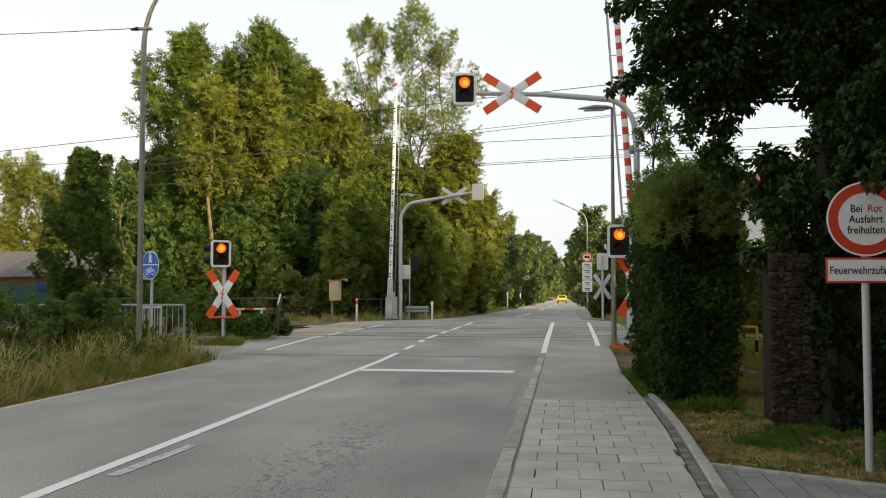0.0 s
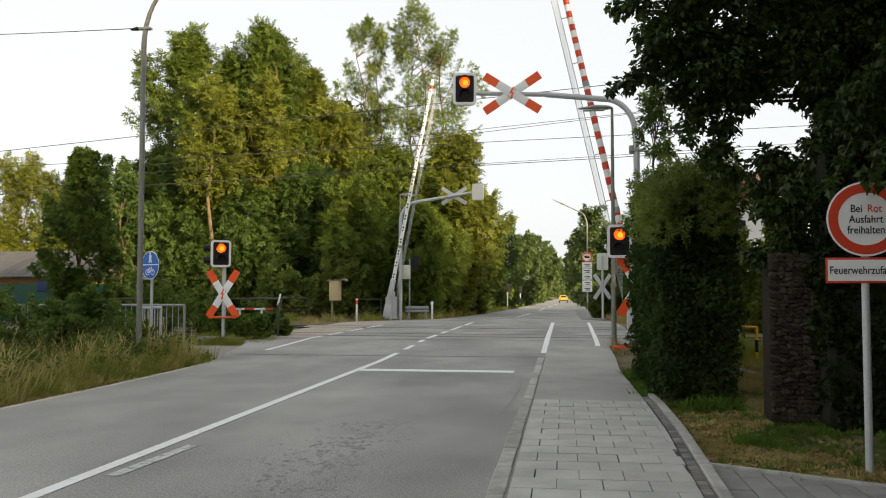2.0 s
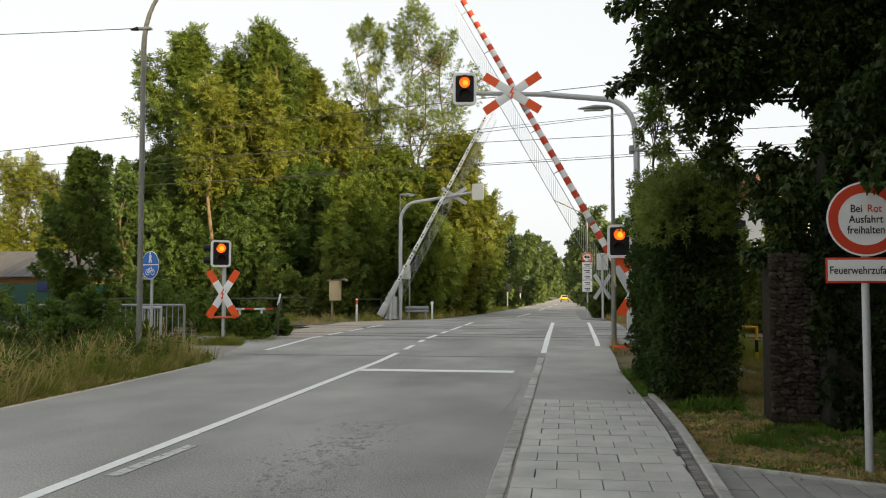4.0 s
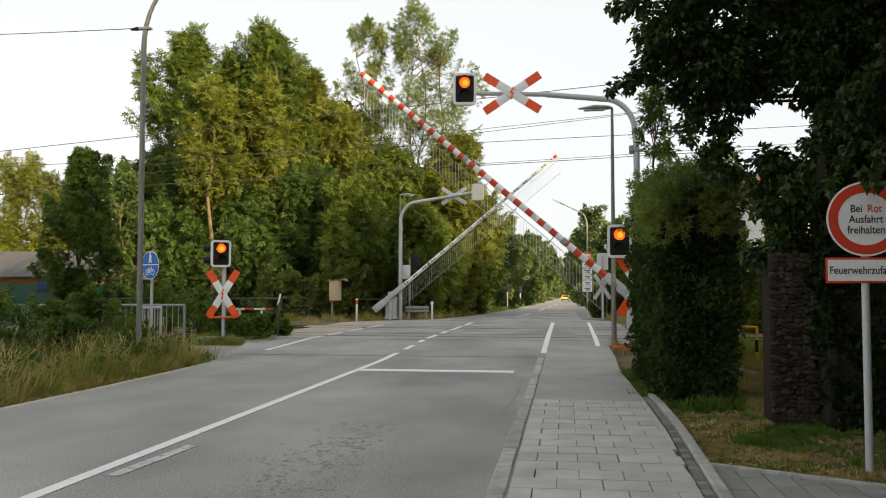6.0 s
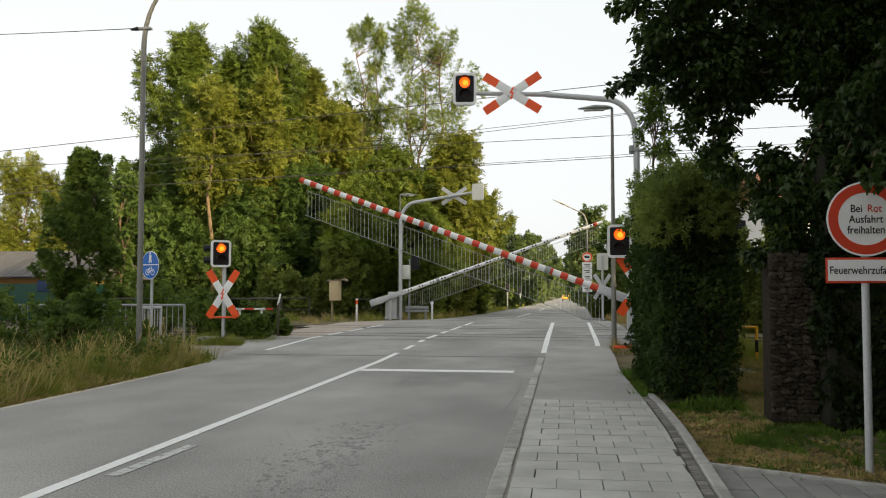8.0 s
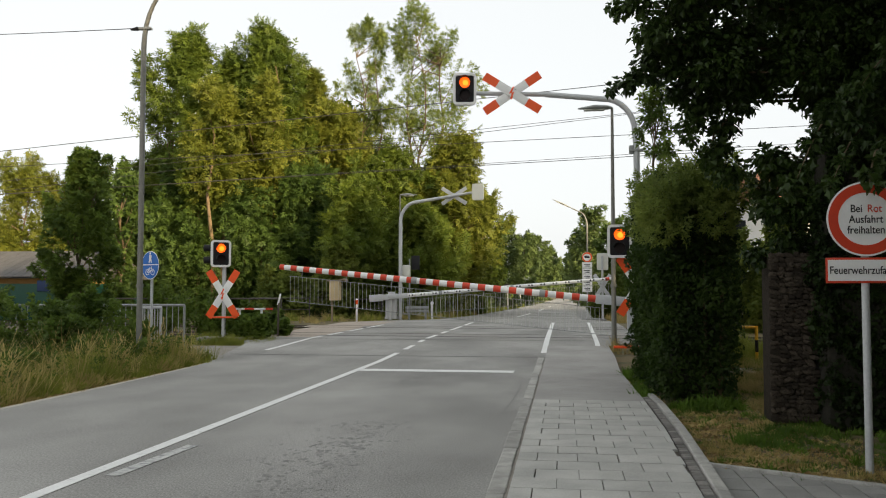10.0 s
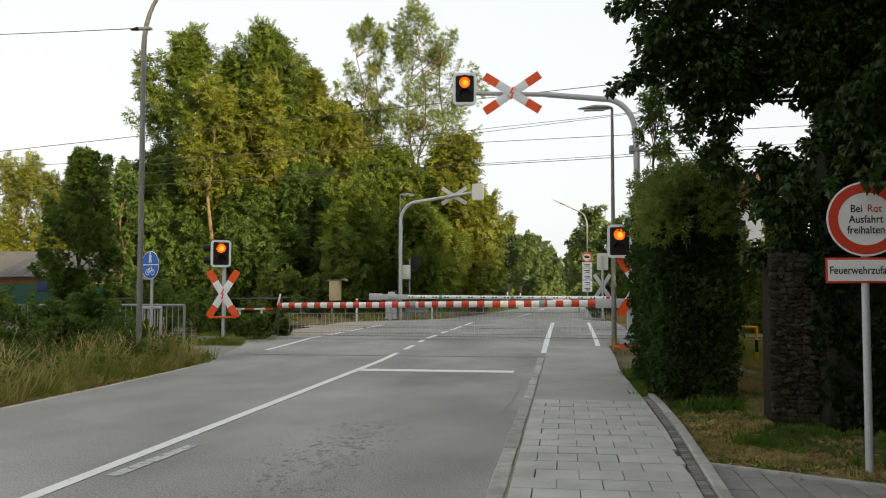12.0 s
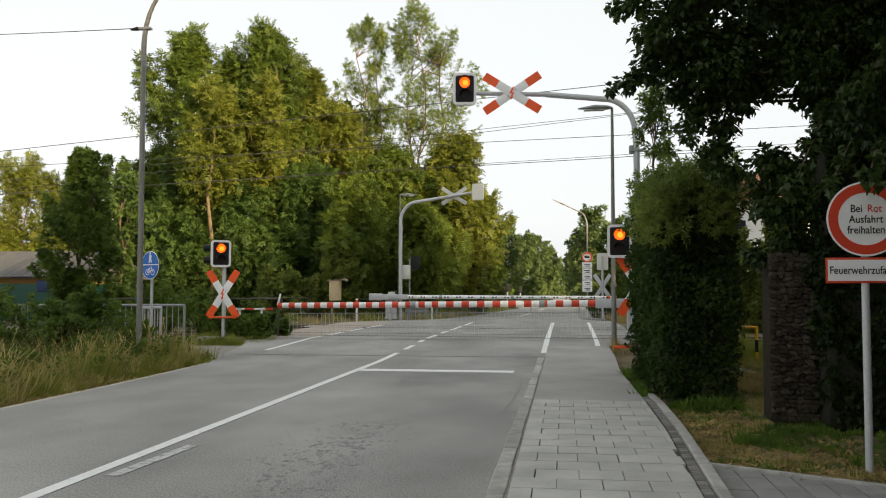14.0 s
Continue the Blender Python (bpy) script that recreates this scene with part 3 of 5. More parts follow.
def crossbuck(parent, m, flat=False, back=False, length=1.55, w=0.2):
    """A St Andrew's cross: two white bars with red ends and a red bolt in the middle."""
    cross = part("crossbuck", Solid().box(w, 0.012, w, None, 0.002), GALV, parent, "red and white diagonal cross", m)
    for i, s in enumerate((1, -1)):
        tilt = pose(0, -0.012 * i, 0, 0, s * (57 if flat else 33), 0)
        arm = Solid().box(w, 0.012, length, None, 0.002)
        bar = part("bar", arm, GALV if back else WHITE, cross, "pale grey bar back" if back else "white bar of the cross", tilt)
        if not back:
            for e in (1, -1):
                part("red_end", Solid().box(w + 0.003, 0.016, length * 0.235), RED, cross, "red reflective end", tilt @ pose(0, 0, e * length * 0.3835))
    if not back:
        part("bolt_sign", Solid().prism(ARROW, 0.004), RED, cross, "red lightning bolt", pose(0, -0.024, 0))
    return cross


def mast_foot(parent, h=0.12):
    part("base_plate", Solid().box(0.4, 0.4, h, pose(0, 0, h / 2 - 0.06), 0.02), GALV_DULL, parent, "concrete foot")


sig = thing("crossing_signal", pose(-9.56, 23.4, ground_z(23.4)), "grey post with amber light signal above a diagonal cross", "railway signal", "crossing signals")
part("post", Solid().tube([(0, 0, -0.1), (0, 0, 2.75)], 0.057, 14), GALV, sig)
part("foot_slab", Solid().box(1.25, 0.7, 0.1, pose(0.0, -0.1, 0.02), 0.02), GRAVEL, sig, "pale concrete foot slab")
signal_head(sig, pose(-0.04, -0.16, 2.42, 0, 0, 32))
for dz in (0.17, -0.17):
    part("side_visor", Solid().tube([(0, 0, 0), (-0.22, 0, 0)], 0.1, 12), BLACK, sig, "black visor of the side lamp", pose(-0.38, 0.02, 2.42 + dz))
crossbuck(sig, pose(0.0, -0.08, 1.28))
part("lower_rail", Solid().tube([(-0.42, 0, 0.62), (0.42, 0, 0.62)], 0.025, 8), RED, sig, "thin red cross bar", pose(0, -0.06, 0))

mast = thing("cantilever_mast", pose(1.69, 20.3, 0.02), "bent steel mast holding signals and a cross over the road", "signal mast")
bend = [(0, 0, -0.1), (0, 0, 4.75), (-0.03, 0, 5.1)]
bend += [(-0.75 + 0.72 * math.cos(q), 0, 5.15 + 0.80 * math.sin(q)) for q in (math.pi / 2 * i / 8 for i in range(1, 9))]
bend += [(-2.1, 0, 6.10)]
part("pole", Solid().tube(bend, [0.072] * 2 + [0.066] * 10, 16), GALV, mast)
part("arm", Solid().tube([(-2.0, 0, 6.095), (-4.0, 0, 6.19)], [0.055, 0.05], 12), GALV, mast, "thinner arm over the lane")
part("clamp", Solid().box(0.3, 0.16, 0.06, pose(0, 0, 4.72), 0.01).box(0.1, 0.1, 0.2, pose(-0.12, 0, 4.74), 0.01), GALV_DULL, mast, "bolted pipe clamp")
signal_head(mast, pose(-4.0, -0.1, 6.27, 0, 0, 7))
crossbuck(mast, pose(-2.87, -0.12, 6.13), flat=True)
signal_head(mast, pose(-0.42, -0.25, 2.6, 0, 0, -4))
part("bracket", Solid().box(0.5, 0.05, 0.05, pose(-0.22, -0.1, 2.75)).box(0.5, 0.05, 0.05, pose(-0.22, -0.1, 2.45)), GALV, mast)
crossbuck(mast, pose(0.0, -0.15, 1.58))
part("lower_rail", Solid().box(0.9, 0.04, 0.06, pose(-0.12, -0.1, 0.18), 0.01), RED, mast, "red bar near the ground")

far = thing("cantilever_mast", pose(-8.55, 44.8, ground_z(44.8)), "bent steel mast beyond the tracks, seen from behind", "signal mast")
bend = [(0, 0, -0.1), (0, 0, 5.0)] + [(0.9 - 0.9 * math.cos(q), 0, 5.15 + 1.05 * math.sin(q)) for q in (math.pi / 2 * i / 8 for i in range(9))] + [(4.0, 0, 6.68)]
part("pole", Solid().tube(bend, [0.10] * 2 + [0.09] * 9 + [0.06], 14), GALV, far)
part("signal_back", Solid().prism(rounded(0.6, 0.86, 0.1), 0.22), CREAM, far, "cream back of the light signal", pose(4.12, -0.15, 6.67))
crossbuck(far, pose(2.85, 0.1, 6.5), flat=True, back=True)

rear = thing("crossing_signal", pose(2.05, 47.0, ground_z(47)), "signal post beyond the tracks, seen from behind", "railway signal", "crossing signals")
part("post", Solid().tube([(0, 0, -0.1), (0, 0, 3.4)], 0.06, 12), GALV, rear)
part("signal_back", Solid().prism(rounded(0.6, 0.9, 0.08), 0.25), CREAM, rear, "cream back of the light signal", pose(0.02, 0.1, 3.1))
crossbuck(rear, pose(0, 0.1, 1.75), back=True)


def lettering(words, size, m, parent, material, squeeze=1.0, label=""):
    """Raised letters as a mesh part."""
    cu = bpy.data.curves.new("lettering", "FONT")
    cu.body, cu.size, cu.extrude, cu.align_x, cu.align_y, cu.offset = words, size, 0.0008, "CENTER", "CENTER", size * 0.009
    tmp = bpy.data.objects.new("lettering", cu)
    scene.collection.objects.link(tmp)
    me = bpy.data.meshes.new_from_object(tmp.evaluated_get(bpy.context.evaluated_depsgraph_get()))
    bpy.data.objects.remove(tmp)
    me.materials.clear()
    me.materials.append(material)
    me.transform(Matrix.Diagonal((squeeze, 1, 1, 1)))
    return part("lettering", me, None, parent, label, m @ pose(0, 0, 0, 90, 0, 0), smooth=False)


sign = thing("access_sign", pose(2.52, 7.7, 0.0), "round red-rimmed sign above a fire access plate", "traffic sign")
part("post", Solid().tube([(0, 0, -0.1), (0, 0, 2.42)], 0.033, 14), GALV, sign)
disc = part("disc", Solid().prism(circle(0.315, 56), 0.004), WHITE, sign, "round white sign", pose(0.0, -0.045, 2.1))
# darker boom red puts the sign's shade into ring, word and plate
part("rim", Solid().ring(circle(0.30, 56), circle(0.222, 56), 0.003), BOOM_RED, disc, "red ring", pose(0, -0.0035, 0))
for words, x, dz, mt in (("Bei", -0.075, 0.085, INK), ("Rot", 0.07, 0.085, BOOM_RED), ("Ausfahrt", 0.0, -0.005, INK), ("freihalten", 0.0, -0.095, INK)):
    lettering(words, 0.092, pose(x, -0.004, dz), disc, mt, 0.86, "printed words")
plate = part("plate", Solid().box(0.66, 0.005, 0.215, None, 0.002), BOOM_RED, sign, "red-bordered white plate", pose(0.0, -0.045, 1.667))
part("face", Solid().box(0.625, 0.004, 0.178), WHITE, plate, "white plate face", pose(0, -0.004, 0))
lettering("Feuerwehrzufahrt", 0.092, pose(-0.028, -0.0075, -0.002), plate, INK, 0.82, "printed words")
for dz in (2.2, 2.0, 1.667):
    part("clip", Solid().box(0.1, 0.05, 0.03, pose(0, -0.008, dz)), GALV, sign, "steel pipe clip")

cyc = thing("path_sign", pose(-8.65, 17.25, 0.0, 0, 0, -28), "round blue footway and cycleway sign on a thin post", "traffic sign")
part("post", Solid().tube([(0, 0, -0.1), (0, 0, 2.1)], 0.03, 12), GALV, cyc)
disc = part("disc", Solid().prism(circle(0.30, 40), 0.006), WHITE, cyc, "white-edged disc", pose(0, -0.05, 2.03))
part("field", Solid().prism(circle(0.285, 40), 0.003), BLUE, disc, "blue field", pose(0, -0.0035, 0))
part("divider", Solid().box(0.56, 0.003, 0.02), WHITE, disc, "white dividing line", pose(0, -0.006, 0.01))
part("walker", Solid().prism([(-0.05, 0.05), (-0.02, 0.05), (0.0, 0.12), (0.03, 0.05), (0.06, 0.05), (0.04, 0.15), (0.05, 0.2), (0.0, 0.23), (-0.04, 0.2), (-0.03, 0.14)], 0.003).prism(circle(0.025, 12, 0, 0.25), 0.003), WHITE, disc, "white walking pictogram", pose(0, -0.006, 0))
bike = Solid()
for cx in (-0.09, 0.09):
    bike.ring(circle(0.065, 20, cx, -0.15), circle(0.05, 20, cx, -0.15), 0.003)
for a0, b0 in (((-0.09, -0.15), (-0.03, -0.06)), ((-0.03, -0.06), (0.06, -0.06)), ((0.09, -0.15), (0.05, -0.03)), ((-0.03, -0.06), (0.0, -0.15)), ((0.0, -0.15), (0.06, -0.06)), ((-0.09, -0.15), (0.0, -0.15))):
    d = Vector((b0[0] - a0[0], b0[1] - a0[1]))
    q = Vector((-d.y, d.x)).normalized() * 0.007
    bike.prism([(a0[0] + q.x, a0[1] + q.y), (a0[0] - q.x, a0[1] - q.y), (b0[0] - q.x, b0[1] - q.y), (b0[0] + q.x, b0[1] + q.y)], 0.003)
part("bicycle", bike, WHITE, disc, "white bicycle pictogram", pose(0, -0.006, 0))

lim = thing("weight_sign", pose(1.43, 54.0, ground_z(54)), "red-ringed lorry sign above small white plates", "traffic sign")
part("post", Solid().tube([(0, 0, -0.1), (0, 0, 4.0)], 0.035, 10), GALV, lim)
disc = part("disc", Solid().prism(circle(0.32, 36), 0.006), WHITE, lim, "round white sign", pose(0, -0.05, 3.68))
part("rim", Solid().ring(circle(0.31, 36), circle(0.225, 36), 0.004), RED, disc, "red ring", pose(0, -0.004, 0))
part("lorry", Solid().prism([(-0.16, -0.05), (0.16, -0.05), (0.16, 0.03), (0.1, 0.07), (0.06, 0.07), (0.06, 0.03), (-0.02, 0.1), (-0.16, 0.1)], 0.003), INK, disc, "black lorry pictogram", pose(0, -0.004, 0))
for i, dz in enumerate((3.2, 2.82, 2.46, 2.08, 1.72)):
    pl = part("plate", Solid().box(0.6, 0.006, 0.34, None, 0.002), WHITE, lim, "small white plate", pose(0, -0.05, dz))
    part("bar", Solid().box(0.34, 0.004, 0.05, pose(0, 0, 0.04)).box(0.26, 0.004, 0.05, pose(0.03, 0, -0.06)), INK, pl, "illegible dark bars", pose(0, -0.004, 0))


# ---- street lamps ----
def street_lamp(m, height, reach, rise, head, label, side=1, r=0.075, tip=False, tilt=0):
    lamp = thing("street_lamp", m, label, "street lamp", "street lamps")
    if tip:
        pts = [(0, 0, -0.1), (0, 0, height)]
    else:
        pts = [(0, 0, -0.1), (0, 0, height)] + [(side * reach * 0.45 * (1 - math.cos(q)), 0, height + rise * math.sin(q)) for q in (math.pi / 2.4 * i / 7 for i in range(1, 8))]
        pts.append((side * reach, 0, pts[-1][2] + rise * 0.35))
    part("pole", Solid().tube(pts, [r * (1 - 0.5 * i / (len(pts) - 1)) for i in range(len(pts))], 14), POLE, lamp)
    part("collar", Solid().tube([(0, 0, 1.55), (0, 0, 1.63)], r * 1.22, 14), POLE, lamp)
    end = pts[-1]
    hd = Solid().tube([(0, 0, 0), (side * 0.12, 0, 0.02), (side * head * 0.5, 0, 0.03), (side * head, 0, 0.0)], [0.05, 0.10, 0.13, 0.03], 12)
    hd.v = [(x, y * 1.2, z * 0.55) for x, y, z in hd.v]
    part("lamp_head", hd, GALV_DULL, lamp, "flat grey lamp head", pose(*end, 0, tilt, 0))
    part("diffuser", Solid().box(head * 0.6, 0.16, 0.03, pose(side * head * 0.52, 0, -0.05), 0.012), CREAM, lamp, "pale glass below the head", pose(*end, 0, tilt, 0))
    return lamp


LAMP_LEFT = street_lamp(pose(-8.56, 16.55, 0.0), 6.5, 1.6, 1.3, 0.7, "tall grey lamp pole curving out over tall grass", 1, 0.058)
part("insulator", Solid().tube([(-0.05, 0, 6.9), (-0.16, 0, 6.905), (-0.3, 0.02, 6.9)], [0.025, 0.045, 0.02], 8), BLACK, LAMP_LEFT, "dark wire insulator")
part("bracket", Solid().box(0.26, 0.12, 0.05, pose(0.03, 0, 6.9), 0.01), GALV_DULL, LAMP_LEFT, "clamp of the span wire")
street_lamp(pose(1.24, 22.08, 0.03), 6.1, 0, 0, 0.86, "slim grey lamp pole beside the railway", -1, 0.068, tip=True)
street_lamp(pose(2.0, 75.0, ground_z(75)), 7.3, 1.35, 1.25, 1.75, "distant street lamp reaching over the road", -1, 0.09, tilt=26)
street_lamp(pose(-8.85, 46.2, ground_z(46)), 6.75, 0, 0, 0.95, "lamp pole behind the far signal mast", 1, 0.06, tip=True)


# ---- barriers ----
def barrier(m, length, start, pitch, pale, label, sign=-1):
    """A lifting barrier. Its boom turns at the pivot; pickets hang from a rail fixed below it, with a foot rail along their ends."""
    gate = thing("level_crossing_barrier", m, label, "barrier", "barriers")
    part("drive_box", Solid().box(0.56, 0.5, 1.15, pose(0, 0.42, -0.57), 0.03).box(0.64, 0.56, 0.12, pose(0, 0.42, -1.1), 0.02), GALV, gate, "grey steel drive housing")
    part("stand", Solid().tube([(0, 0.1, -1.2), (0, 0.1, -0.1)], 0.09, 12), GALV, gate)
    part("axle", Solid().tube([(0, -0.12, 0), (0, 0.5, 0)], 0.06, 14), GALV_DULL, gate)
    part("cap", Solid().box(0.34, 0.3, 0.3, pose(0.0, 0.45, 0.12), 0.04), GALV, gate, "grey cover on the drive")
    if not pale:
        tube0 = Solid().tube([(0.0, 0, 0), (sign * length, 0, 0)], [0.098, 0.078], 16)
    else:
        tube0 = Solid().tube([(0.0, 0, 0), (sign * length, 0, 0)], [0.105, 0.075], 16)
    boom = part("boom", tube0, BOOM_WHITE, gate, "long round white boom" if pale else "long red and white banded boom")
    rad = lambda x: (0.098 - 0.020 * x / length) if not pale else (0.105 - 0.03 * x / length)
    part("counterweight", Solid().box(1.35, 0.1, 0.3, pose(-sign * 0.3, 0, 0.0), 0.02).box(0.7, 0.16, 0.36, pose(-sign * 0.75, 0, 0), 0.03), GALV, boom, "grey counterweight arm")
    part("sleeve", Solid().box(start + 0.1, 0.25, 0.26, pose(sign * start / 2, 0, 0), 0.03), GALV, boom, "grey socket of the boom")
    if not pale:
        x = start + 0.05
        while x < length - 0.1:
            w = 0.215 if x < 5.4 else 0.185
            w = min(w, length - 0.003 - x)
            part("red_band", Solid().tube([(sign * x, 0, 0), (sign * (x + w), 0, 0)], [rad(x) + 0.003, rad(x + w) + 0.003], 16), BOOM_RED, boom, "red reflective band")
            x += 0.445 if x < 5.4 else 0.3875
    else:
        x = start + 0.15
        while x < length - 0.1:
            for d in (0, 0.16):
                part("stud", Solid().tube([(sign * (x + d), -rad(x) - 0.012, 0), (sign * (x + d), -rad(x) + 0.02, 0)], 0.044, 8), BLACK, boom, "dark stud")
            x += 0.62
        part("red_tip", Solid().tube([(sign * (length - 0.5), 0, 0), (sign * (length - 0.3), 0, 0)], 0.082, 16), BOOM_RED, boom, "red band near the tip")
    for x in (2.6, 6.3):
        part("coupling", Solid().tube([(sign * x, 0, 0), (sign * (x + 0.16), 0, 0)], rad(x) + 0.012, 16), GALV_DULL, boom, "grey steel sleeve")
    part("top_rail", Solid().tube([(sign * (start - 0.3), 0, -0.24), (sign * (length - 0.3), 0, -0.24)], 0.009, 8), GALV_DULL, boom, "thin steel rail under the boom")
    x = start + 0.5
    while x < length - 0.3:
        part("hanger", Solid().tube([(sign * x, 0, 0), (sign * x, 0, -0.24)], 0.014, 6), GALV_DULL, boom, "short hanger")
        x += 1.35
    picket = Solid().tube([(0, 0, 0), (0, 0, -0.74)], 0.005, 5).mesh("picket", ZINC)
    swing = []
    x = start - 0.2
    while x < length - 0.3:
        ob = part("picket", picket, None, boom, at=pose(sign * x, 0, -0.24))
        swing.append((ob, sign * x))
        x += pitch
    foot = part("foot_rail", Solid().tube([(sign * (start - 0.3), 0, 0), (sign * (length - 0.25), 0, 0)], 0.009, 8), GALV_DULL, boom, "thin foot rail of the hanging grille")
    return boom, swing, foot


rest = thing("boom_rest", pose(-8.42, 24.75, ground_z(24.7)), "thin rusty post with a white fork for the boom", "post")
part("post", Solid().tube([(0, 0, -0.1), (0.01, 0, 0.98)], 0.03, 8), RUST, rest)
part("fork", Solid().box(0.05, 0.05, 0.34, pose(0.03, 0, 1.1, 0, 14, 0), 0.01), WHITE, rest, "white slanted fork")
NEAR_BOOM = barrier(pose(2.06, 24.6, 1.14), 10.43, 1.14, 0.122, False, "red and white banded crossing barrier with hanging grille")
FAR_BOOM = barrier(pose(-8.99, 44.2, 1.15), 11.6, 0.9, 0.13, True, "white crossing barrier beyond the tracks with grille", 1)
NEAR_TURN = [(0.0, 86.3), (0.5, 86.0), (1.0, 84.6), (1.5, 81.0), (2.0, 77.3), (2.5, 73.6), (3.0, 69.5), (4.25, 58.3), (5.5, 45.7), (6.0, 40.4), (6.5, 35.2), (7.0, 29.9), (7.5, 25.1), (8.0, 20.4), (9.15, 11.1), (10.3, 4.0), (10.5, 2.8), (10.8, 1.3), (11.0, 0.45), (11.2, -0.3), (11.5, -0.65), (12.0, -0.5), (14.0, -0.5)]
FAR_TURN = [(0.0, 88.5), (0.5, 88.3), (1.0, 86.8), (1.5, 82.8), (2.0, 78.8), (2.5, 75.0), (3.0, 70.8), (4.25, 59.0), (5.5, 45.6), (6.0, 39.9), (6.5, 34.4), (7.0, 28.8), (7.5, 23.8), (8.0, 19.2), (9.15, 10.0), (10.3, 2.85), (10.5, 1.6), (10.8, 0.35), (11.0, -0.1), (11.2, -0.3), (11.5, -0.3), (12.0, -0.2), (14.0, -0.1)]


def motions():
    """The booms sink; the grilles keep hanging plumb while they do."""
    for (boom, swing, foot), turns, sign in ((NEAR_BOOM, NEAR_TURN, 1), (FAR_BOOM, FAR_TURN, -1)):
        walk(boom, [(t, pose(0, 0, 0, 0, sign * a, 0)) for t, a in turns])
        for ob, x in swing:
            walk(ob, [(t, pose(x, 0, -0.24, 0, -sign * a, 0)) for t, a in turns])
        walk(foot, [(t, pose(sign * 0.74 * math.sin(radians(a)), 0, -0.24 - 0.74 * math.cos(radians(a)))) for t, a in turns])
    drive(TAXI_CAR, [(0.0, -0.35, 165.0), (3.0, 0.05, 185.0), (7.5, 0.45, 212.0), (14.0, 1.2, 262.0)])
    drive(DARK_CAR, [(0.0, 0.75, 245.0), (3.0, 1.05, 268.0), (7.5, 1.6, 305.0), (14.0, 2.6, 370.0)])


# ---- cars on the far road ----
def car(paint, label):
    root = thing("car", pose(0, 0, 0), label, "car", "cars")
    s = Solid()
    prof = [(-2.1, 0.35), (-2.15, 0.75), (-2.0, 0.95), (-1.55, 1.0), (-1.0, 1.42), (0.5, 1.45), (1.15, 0.98), (2.0, 0.82), (2.15, 0.6), (2.1, 0.35)]
    n = len(prof)
    verts = []
    for w in (-1, 1):
        verts += [(w * (0.88 if z < 1.1 else 0.68), y, z) for y, z in prof]
    s.add(verts, [tuple(range(n)), tuple(reversed(range(n, 2 * n)))] + [(i, i + n, (i + 1) % n + n, (i + 1) % n) for i in range(n)])
    body = part("body", s, paint, root)
    part("rear_window", Solid().add([(-0.6, -1.56, 1.03), (0.6, -1.56, 1.03), (0.55, -1.08, 1.38), (-0.55, -1.08, 1.38), (-0.6, -1.5, 1.0), (0.6, -1.5, 1.0), (0.55, -1.02, 1.34), (-0.55, -1.02, 1.34)], [(0, 1, 2, 3), (4, 7, 6, 5), (0, 4, 5, 1), (1, 5, 6, 2), (2, 6, 7, 3), (3, 7, 4, 0)]), GLASS_DARK, body, "dark rear window")
    for x in (-0.66, 0.66):
        part("tail_lamp", Solid().box(0.28, 0.06, 0.16, pose(x, -2.12, 0.78), 0.02), TAIL, body, "red tail lamp")
    part("bumper", Solid().box(1.7, 0.12, 0.2, pose(0, -2.14, 0.48), 0.04), BLACK, body, "dark rear bumper")
    for x in (-0.8, 0.8):
        for y in (-1.35, 1.35):
            wh = part("wheel", Solid().tube([(-0.1, 0, 0), (0.1, 0, 0)], 0.31, 18), RUBBER, root, "black tyre", pose(x, y, 0.31))
            part("rim", Solid().tube([(-0.11, 0, 0), (0.11, 0, 0)], 0.19, 12), GALV, wh)
    return root


TAXI_CAR = car(TAXI, "yellow saloon car driving away")
DARK_CAR = car(SILVER, "dark car driving away in the distance")


def drive(ob, rows):
    walk(ob, [(t, pose(x, y, ground_z(y) + 0.01, 0, 0, -0.8)) for t, x, y in rows])


# ---- trees ----
tree("ash_tree", -25.5, 56, 18.9, 8.0, 0.22, 10500, LEAF_ASH, "broad green ash tree with an uneven crown", "ash", 0.62, seed=0, bark=BARK_PALE, stems=2, trunk=0.12, gap=0.3, clumps=80, peak=0.7)
tree("ash_tree", -20.3, 58, 19.9, 10.6, 0.15, 20000, LEAF_ASH, "tall leafy ash tree with a pointed top", "ash", 0.62, seed=1, bark=BARK_PALE, stems=2, trunk=0.13, clumps=95, peak=0.5, tip=0.8)
tree("ash_tree", -19.0, 62, 18.0, 8.4, 0.15, 11000, LEAF_WARM, "ash tree with a pointed top in the wood", "ash", 0.62, seed=2, bark=BARK_PALE, trunk=0.16, tip=0.8)
tree("ash_tree", -10.86, 64, 23.4, 10.5, 0.25, 9500, LEAF_AIRY_LIT, "tall airy ash tree with thin open crown", "ash", 0.44, seed=3, bark=BARK, stems=3, trunk=0.13, gap=0.8, clumps=95, peak=0.62)
tree("ash_tree", -14.9, 64, 22.6, 6.6, 0.3, 5200, LEAF_AIRY_LIT, "slender airy ash tree with open crown", "ash", 0.44, seed=4, bark=BARK, stems=2, trunk=0.11, gap=0.75, clumps=60, peak=0.7)
tree("ash_tree", -23.3, 59, 18.2, 7.0, 0.15, 8000, LEAF_ASH, "leafy ash tree between taller neighbours", "ash", 0.62, seed=44, bark=BARK_PALE, trunk=0.14, clumps=60)
tree("ash_tree", -16.33, 60, 14.93, 6.87, 0.12, 9139, LEAF_WARM, "mid-height ash tree with yellowing leaves", "ash", 0.62, seed=5, bark=BARK_PALE, trunk=0.15)
